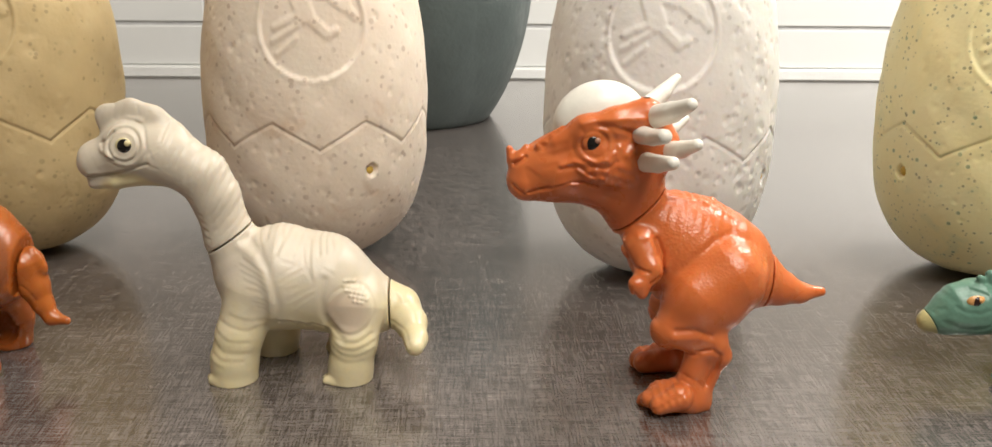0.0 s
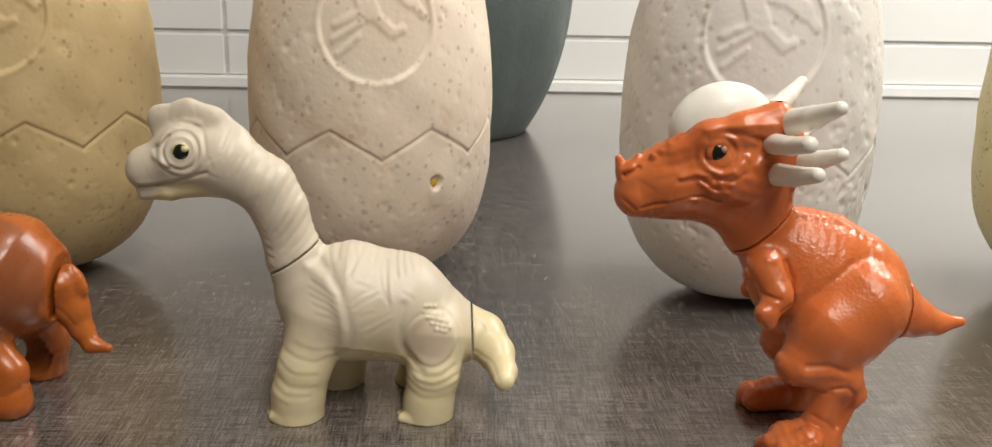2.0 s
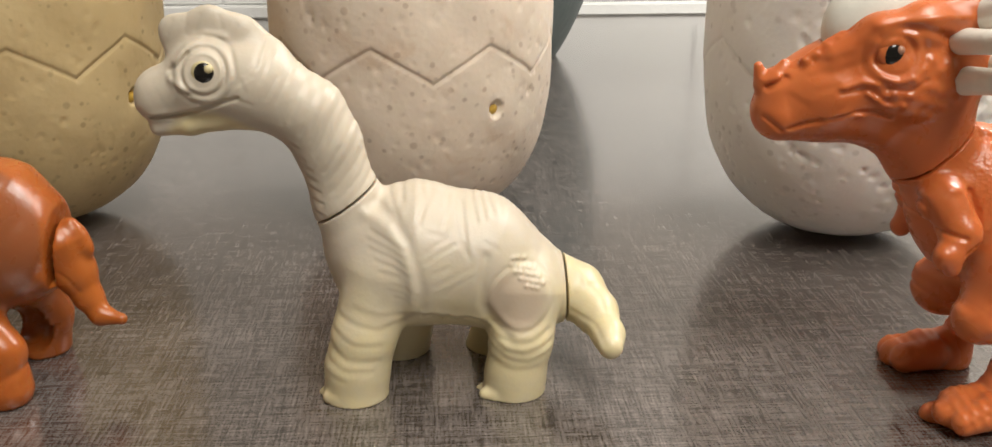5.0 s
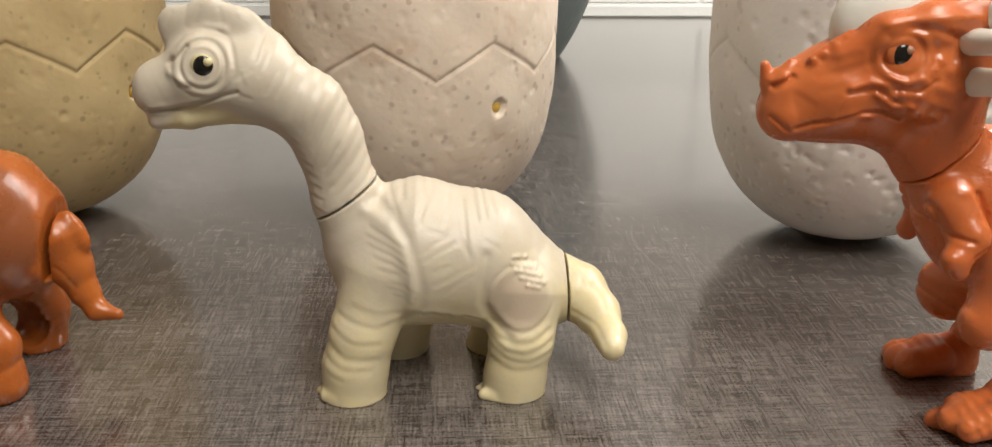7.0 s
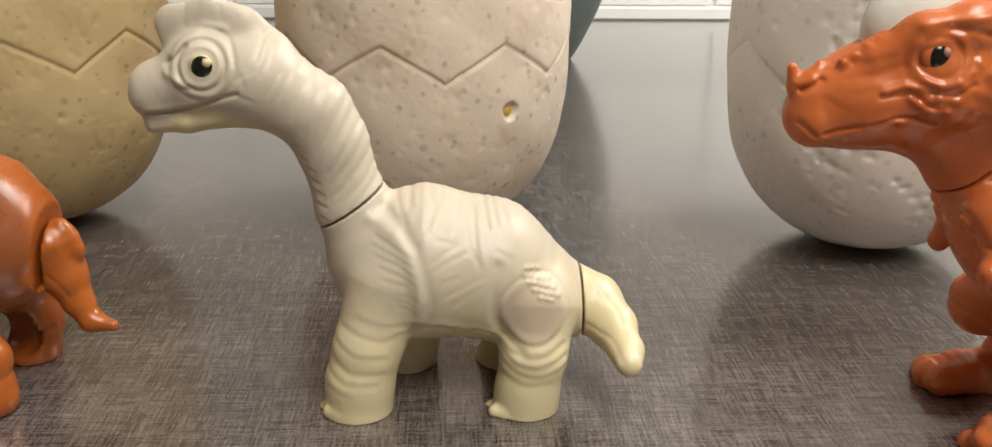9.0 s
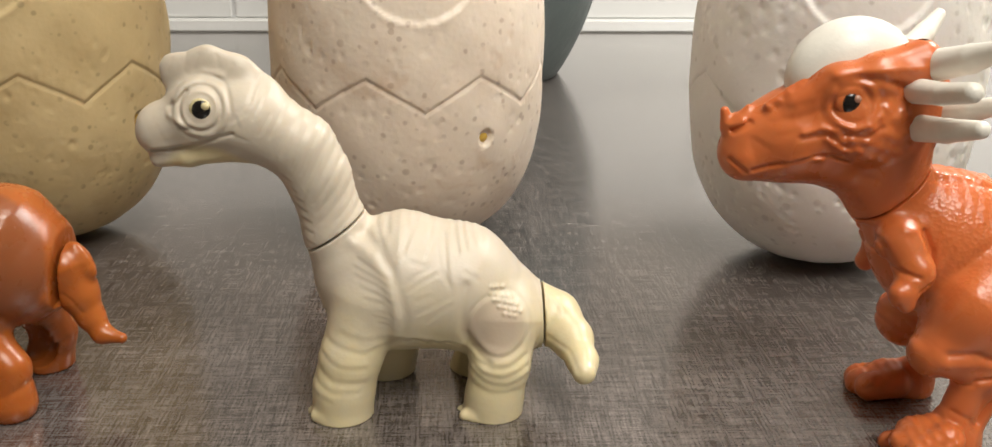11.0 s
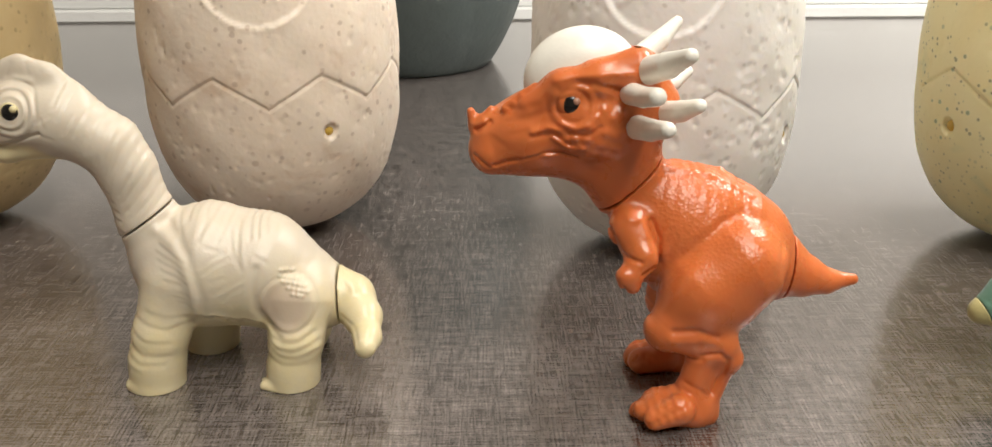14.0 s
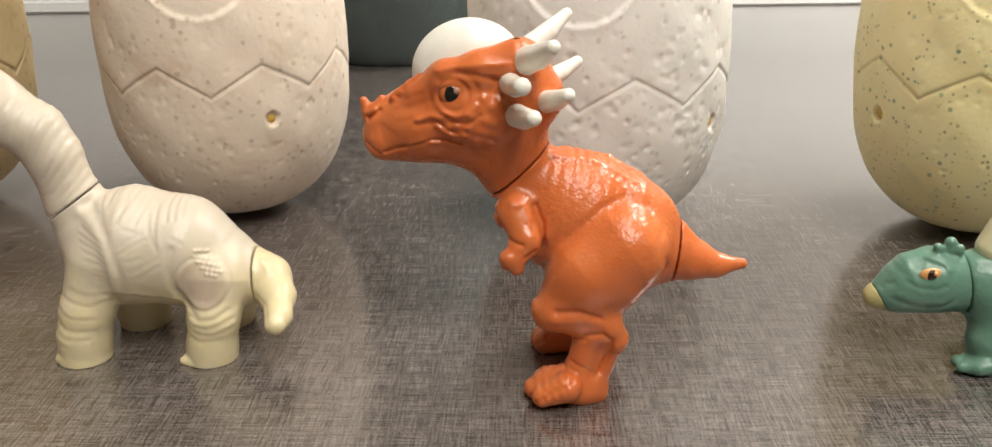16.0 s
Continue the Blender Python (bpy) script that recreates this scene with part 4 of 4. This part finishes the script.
    s.crease(((-0.9, 20.4), (4.2, 20.6), (9.4, 19.2)), 0.9, -0.25)
    s.crease(((5.6, 16.6), (9.1, 17.2), (11.0, 15.4), (10.6, 11.6), (8.6, 7.0)), 0.55, 0.5)
    s.crease(((-1.4, 17.5), (3.0, 15.4), (5.6, 15.7)), 0.5, 0.35)
    s.crease(((3.1, 10.0), (5.7, 8.8), (7.8, 6.4)), 0.5, 0.3)
    s.crease(((-6.1, 5.1), (-2.9, 7.9), (0.4, 9.7)), 0.42, 0.22)
    s.crease(((-4.5, 2.7), (-0.9, 5.4), (3.0, 7.3)), 0.42, 0.22)
    s.crease(((-4.8, 6.7), (-4.3, 5.1)), 0.45, -0.16)
    s.crease(((-2.7, 4.5), (-2.1, 3.3)), 0.45, -0.16)
    s.crease(((-3.2, 7.4), (-2.7, 5.9)), 0.45, -0.16)
    s.crease(((-1.1, 5.3), (-0.5, 4.0)), 0.45, -0.16)
    s.crease(((-1.6, 8.2), (-1.1, 6.7)), 0.45, -0.16)
    s.crease(((0.5, 6.0), (1.0, 4.8)), 0.45, -0.16)
    s.crease(((-0.0, 8.9), (0.5, 7.4)), 0.45, -0.16)
    s.crease(((2.1, 6.8), (2.6, 5.6)), 0.45, -0.16)
    s.crease(((1.6, 9.7), (2.1, 8.2)), 0.45, -0.16)
    s.crease(((3.7, 7.5), (4.2, 6.3)), 0.45, -0.16)
    return s.done()


def sculpt_horned_rump(X, Y, Z):
    s = Sculpt(X, Y, Z)
    s.limb((17.8, 0.0, 29.4), 12.5, (22.0, 0.0, 27.0), 9.4, 5)
    s.limb((17.8, 0.0, 29.4), 12.5, (1.5, 0.0, 28.9), 13.2, 8)
    s.limb((1.5, 0.0, 28.3), 12.4, (-7.3, 0.0, 29.8), 9.4, 8)
    s.limb((12.2, -8.0, 20.0), 6.0, (20.9, -11.0, 10.1), 3.5, 3)
    s.limb((20.9, -11.0, 10.1), 3.6, (20.4, -11.5, 3.1), 4.9, 2)
    s.limb((17.6, 6.0, 20.3), 7.5, (21.8, 9.0, 8.6), 4.4, 4)
    s.limb((21.8, 9.0, 8.6), 4.4, (19.6, 10.0, 1.0), 5.2, 2)
    s.limb((-2.8, -7.0, 26.2), 6.9, (-6.2, -11.0, 10.5), 4.9, 4)
    s.limb((-6.2, -11.0, 10.5), 4.9, (-7.9, -11.5, 1.6), 4.9, 2)
    s.limb((-9.9, 7.0, 20.6), 7.4, (-15.2, 10.0, 8.5), 5.1, 4)
    s.limb((-15.2, 10.0, 8.5), 5.1, (-16.5, 10.0, 2.1), 5.2, 2)
    s.hollow((18.6, 4.6, 12.4), 3.8, (19.0, 4.4, 6.4), 4.6)
    s.crease(((24.6, 43.7), (27.6, 42.2), (30.1, 39.8), (31.5, 36.2), (31.7, 31.9), (30.8, 27.0), (29.1, 23.3)), 0.55, 0.55)
    s.crease(((23.4, 44.0), (26.8, 42.7), (29.7, 40.3), (31.6, 36.7)), 0.8, -0.35)
    s.crease(((25.5, 42.3), (28.0, 40.6), (29.7, 37.6), (30.4, 33.6), (30.0, 29.5), (28.6, 24.6)), 0.5, 0.5)
    s.crease(((26.3, 42.7), (29.1, 40.5), (31.0, 36.8), (31.2, 32.7), (30.6, 28.4)), 0.9, -0.4)
    s.crease(((20.7, 6.0), (23.1, 7.0), (25.5, 7.9)), 0.6, 0.3)
    return s.done()


def sculpt_horned_tail(X, Y, Z):
    s = Sculpt(X, Y, Z)
    s.limb((29.6, 0.0, 26.6), 5.6, (31.8, -0.5, 21.6), 3.9, 1.5)
    s.limb((31.8, -0.5, 21.6), 3.9, (33.9, -1.0, 16.5), 2.6, 1.5)
    s.limb((33.9, -1.0, 16.5), 2.6, (36.1, -2.0, 13.2), 1.9, 1.5)
    s.limb((36.1, -2.0, 13.0), 1.9, (40.2, -3.0, 12.5), 1.1, 1.5)
    s.limb((32.7, -1.0, 31.5), 0.9, (32.9, -1.0, 31.1), 0.8, 2)
    s.limb((33.6, -1.0, 29.7), 0.9, (33.8, -1.0, 29.4), 0.8, 2)
    s.limb((34.4, -1.0, 28.1), 0.9, (34.6, -1.0, 27.7), 0.8, 2)
    s.limb((35.0, -1.0, 26.4), 0.9, (35.2, -1.0, 26.0), 0.8, 2)
    s.crease(((30.5, 22.9), (32.0, 21.5), (33.4, 18.6)), 0.4, 0.2)
    return s.done()


def sculpt_horned_head(X, Y, Z):
    s = Sculpt(X, Y, Z)
    s.limb((-10.2, 0.0, 32.4), 7.7, (-18.9, 0.0, 28.8), 6.8, 5)
    s.limb((-19.1, 0.0, 28.2), 6.5, (-28.4, 0.0, 22.7), 3.1, 4)
    s.limb((-11.1, 0.0, 36.1), 5.8, (-8.3, 0.0, 42.1), 8.1, 4, 1.2)
    s.limb((-13.4, -6.0, 35.2), 1.4, (-15.3, -9.0, 42.7), 0.4, 2)
    s.limb((-21.3, 6.0, 31.1), 1.4, (-27.4, 9.0, 37.2), 0.5, 2)
    s.limb((-26.6, 0.0, 25.2), 1.2, (-27.0, 0.0, 28.4), 0.5, 1.5)
    return s.done()


def sculpt_beaked_head(X, Y, Z):
    s = Sculpt(X, Y, Z)
    s.limb((-48.7, 0.0, 15.5), 2.9, (-45.0, 0.0, 16.8), 4.6, 1.5, 0.95)
    s.limb((-45.0, 0.0, 16.8), 4.6, (-41.3, 0.0, 18.6), 6.6, 1.5, 0.9)
    s.limb((-41.3, 0.0, 18.6), 6.6, (-36.6, 0.0, 19.4), 7.2, 1.5, 0.9)
    s.limb((-36.6, 0.0, 19.4), 7.2, (-26.9, 0.0, 18.9), 6.9, 1.5, 0.9)
    s.limb((-37.1, -1.5, 27.6), 1.1, (-37.4, -1.5, 27.9), 0.9, 1)
    s.limb((-34.4, -1.0, 27.4), 1.5, (-34.5, -1.0, 28.6), 1.4, 1)
    s.limb((-32.6, -2.0, 27.2), 0.9, (-32.6, -2.0, 27.8), 0.8, 1)
    s.crease(((-44.0, 25.3), (-40.8, 26.3), (-36.7, 25.7), (-35.4, 24.1)), 0.69, -0.22)
    s.crease(((-44.1, 21.1), (-42.0, 20.2), (-38.6, 19.9), (-36.4, 20.8)), 0.52, 0.22)
    s.crease(((-42.9, 24.4), (-40.0, 25.3), (-36.8, 24.4)), 0.46, 0.165)
    s.crease(((-48.5, 18.7), (-47.8, 19.7), (-46.5, 20.2)), 0.46, 0.193)
    s.crease(((-46.2, 16.7), (-41.6, 15.2), (-37.5, 15.2), (-34.4, 16.7)), 0.69, 0.193)
    s.crease(((-45.4, 17.9), (-40.5, 17.0), (-36.4, 17.0)), 0.8, -0.138)
    s.crease(((-46.8, 23.7), (-44.6, 22.5)), 0.69, 0.138)
    s.crease(((-35.2, 28.4), (-33.9, 22.4), (-34.1, 17.9)), 1.03, 0.138)
    return s.done()


def sculpt_beaked_body(X, Y, Z):
    s = Sculpt(X, Y, Z)
    s.limb((-24.9, 0.0, 19.7), 6.2, (-13.7, 0.0, 18.1), 9.2, 4)
    s.limb((-13.7, 0.0, 18.1), 9.2, (2.6, 0.0, 18.8), 11.2, 6)
    s.limb((2.6, 0.0, 18.8), 11.2, (13.6, 0.0, 18.8), 7.0, 6)
    s.limb((13.4, 0.0, 19.6), 5.6, (30.8, 0.0, 14.9), 2.5, 5)
    s.limb((-16.3, 6.0, 16.9), 6.5, (-15.8, 9.0, 4.1), 3.9, 4)
    s.limb((-15.8, 9.0, 4.1), 3.9, (-16.0, 9.0, -1.8), 3.9, 2)
    s.limb((2.3, -6.0, 17.9), 7.5, (4.1, -9.0, 8.0), 4.1, 4)
    s.limb((4.1, -9.0, 8.0), 4.1, (3.4, -9.0, 1.7), 4.4, 2)
    s.limb((9.0, 6.0, 16.8), 7.9, (14.8, 9.0, 4.1), 4.1, 4)
    s.limb((14.8, 9.0, 4.1), 4.1, (13.8, 9.0, -1.8), 4.5, 2)
    s.limb((-28.2, 0.0, 18.9), 6.9, (-24.8, 0.0, 18.9), 7.2, 3, 0.9)
    s.limb((-22.5, -3.0, 15.2), 6.2, (-25.6, -5.0, 7.4), 3.7, 4)
    s.limb((-25.6, -5.0, 7.4), 3.4, (-25.4, -5.5, 1.3), 3.7, 2)
    s.limb((-27.1, -5.5, 1.8), 2.4, (-31.0, -5.5, 2.1), 1.4, 1.5)
    s.limb((-27.5, -8.0, 2.2), 2.1, (-30.9, -8.0, 1.9), 1.2, 1)
    s.limb((-25.9, -9.0, 2.5), 1.9, (-27.7, -9.5, 2.1), 1.2, 1)
    s.crease(((-33.6, 4.5), (-31.1, 5.8)), 0.46, 0.165)
    s.crease(((-31.2, 2.1), (-28.8, 4.5)), 0.46, 0.193)
    return s.done()


# ---- toy dinosaurs ----
STEP = 0.28


def partly(form, normal, offset, sign, above, gap=0.3):
    """A form that is cut across only above a height, so that the legs below stay whole."""
    def cut(X, Y, Z):
        edge = gap - sign * (normal[0] * X + normal[1] * Z - offset)
        return np.maximum(form(X, Y, Z), np.where(Z > above, edge, -99.0))
    return cut


def longneck_toy():
    ob = toy("cream plastic long-necked toy dinosaur with a greyish beige back", -0.030, 0.271)
    form = sculpt_longneck
    neck, tail = ((-0.560, 0.828), 38.43), ((1.0, 0.027), 25.72)
    head = skin("head_and_neck", beyond(form, *neck, 1), (-52, -15, 30), (4, 15, 76), STEP, M_CREAM, ob)
    skin("body", between(form, ((*neck, -1), (*tail, -1))), (-24, -20, -1), (28, 22, 48), STEP, M_CREAM, ob)
    skin("tail", beyond(form, *tail, 1), (24, -22, 2), (42, 10, 34), STEP, M_CREAM_TAIL, ob, "glossy cream tail")
    painted_eye(form, -38.2, 61.1, 2.1, M_IRIS_Y, M_BLACK, M_IRIS_Y, head, 1.0, 1.0, -0.15)


def horn(parent, a, ra, b, rb):
    """A blunt tapering spike, swollen in its middle and curved up a little."""
    bend = tuple(0.5 * (p + q) for p, q in zip(a, b))
    bend = (bend[0], bend[1], bend[2] - 0.35)
    def form(X, Y, Z):
        s = Sculpt(X, Y, Z)
        s.limb(a, ra, bend, ra * 0.86, 0.4)
        s.limb(bend, ra * 0.86, b, rb, 0.4)
        return s.value
    low = [min(p, q) - ra - 1 for p, q in zip(a, b)]
    high = [max(p, q) + ra + 1 for p, q in zip(a, b)]
    skin("horn", form, low, high, 0.3, M_IVORY, parent, "ivory white horn")


def domehead_toy():
    ob = toy("orange plastic two-legged toy dinosaur with a white domed crown and horns", 0.065, 0.2563)
    form = sculpt_dome_head
    neck, tail = ((-0.669, 0.743), 41.26), ((0.991, -0.136), 20.85)
    head = skin("head", beyond(form, *neck, 1), (-46, -16, 42), (6, 16, 76), STEP, M_ORANGE, ob)
    skin("body", between(form, ((*neck, -1), (*tail, -1))), (-18, -22, -1), (26, 22, 58), STEP, M_ORANGE, ob)
    skin("tail", beyond(form, *tail, 1), (18, -8, 18), (46, 8, 46), STEP, M_ORANGE, ob)
    painted_eye(form, -20.8, 65.95, 2.3, M_ORANGE, M_BLACK, M_GLINT, head, 1.1, 0.92)

    def crown(X, Y, Z):
        c, s = math.cos(0.20), math.sin(0.20)
        x, z = X + 18.1, Z - 69.0
        x, z = c * x + s * z, -s * x + c * z
        q = np.sqrt((x / 11.4) ** 2 + (Y / 6.4) ** 2 + (z / 10.2) ** 2)
        return (q - 1) * 6.6
    skin("crown", crown, (-34, -10, 55), (-1, 10, 82), 0.4, M_IVORY, head, "smooth ivory white dome")
    horn(head, (-5.6, 6.0, 72.3), 2.3, (2.0, 12.0, 77.8), 1.2)
    horn(head, (-6.6, -7.0, 72.0), 2.8, (-1.5, -20.5, 77.4), 1.4)
    horn(head, (-9.6, -8.0, 67.9), 2.2, (-7.1, -21.5, 70.5), 1.7)
    horn(head, (-2.6, -5.0, 63.4), 2.3, (1.5, -16.5, 67.6), 1.3)
    horn(head, (-8.5, -8.0, 61.5), 2.4, (-5.0, -22.0, 64.7), 1.5)
    horn(head, (-2.5, 5.0, 65.4), 2.0, (4.2, 9.5, 68.2), 1.2)


def horned_toy():
    ob = toy("glossy orange brown four-legged toy dinosaur with a curved tail", -0.130, 0.274)
    tail = ((0.992, -0.129), 25.89)
    body = partly(sculpt_horned_rump, *tail, -1, 20.0)
    skin("body", body, (-36, -22, -1), (38, 20, 56), 0.5, M_ORANGE_SMOOTH, ob)
    skin("tail", beyond(sculpt_horned_tail, *tail, 1, 0.5), (22, -10, 4), (46, 10, 44), STEP, M_ORANGE_SMOOTH, ob)
    skin("head", sculpt_horned_head, (-48, -16, 10), (0, 16, 62), 0.5, M_ORANGE_SMOOTH, ob)


def beaked_toy():
    ob = toy("green plastic toy dinosaur with a dull yellow beak", 0.185, 0.262)
    neck, beak = ((0.994, 0.107), -28.27), ((0.862, 0.508), -33.61)
    head = skin("head", between(sculpt_beaked_head, ((*neck, -1), (*beak, 1)), 0.05), (-58, -14, 6), (-20, 14, 36), STEP, M_GREEN, ob)
    skin("beak", beyond(sculpt_beaked_head, *beak, -1, 0.0), (-58, -12, 6), (-40, 12, 30), STEP, M_BEAK, head, "dull yellow beak")
    skin("body", partly(sculpt_beaked_body, *neck, 1, 13.0), (-44, -22, -1), (42, 22, 40), 0.5, M_GREEN, ob)
    painted_eye(sculpt_beaked_head, -39.3, 22.9, 2.6, M_IRIS_O, M_PUPIL_B, M_IRIS_O, head, 1.0, 0.60, 0.15, (-1,))

    def plate(X, Y, Z):
        s = Sculpt(X, Y, Z)
        s.limb((-24.0, 0, 27.0), 4.4, (-21.0, 0, 40.0), 2.2, 1)
        return s.value
    skin("back_spike", plate, (-31, -7, 20), (-14, 7, 45), 0.4, M_SPIKE, ob, "pale yellow spike on the back")


longneck_toy()
domehead_toy()
horned_toy()
beaked_toy()
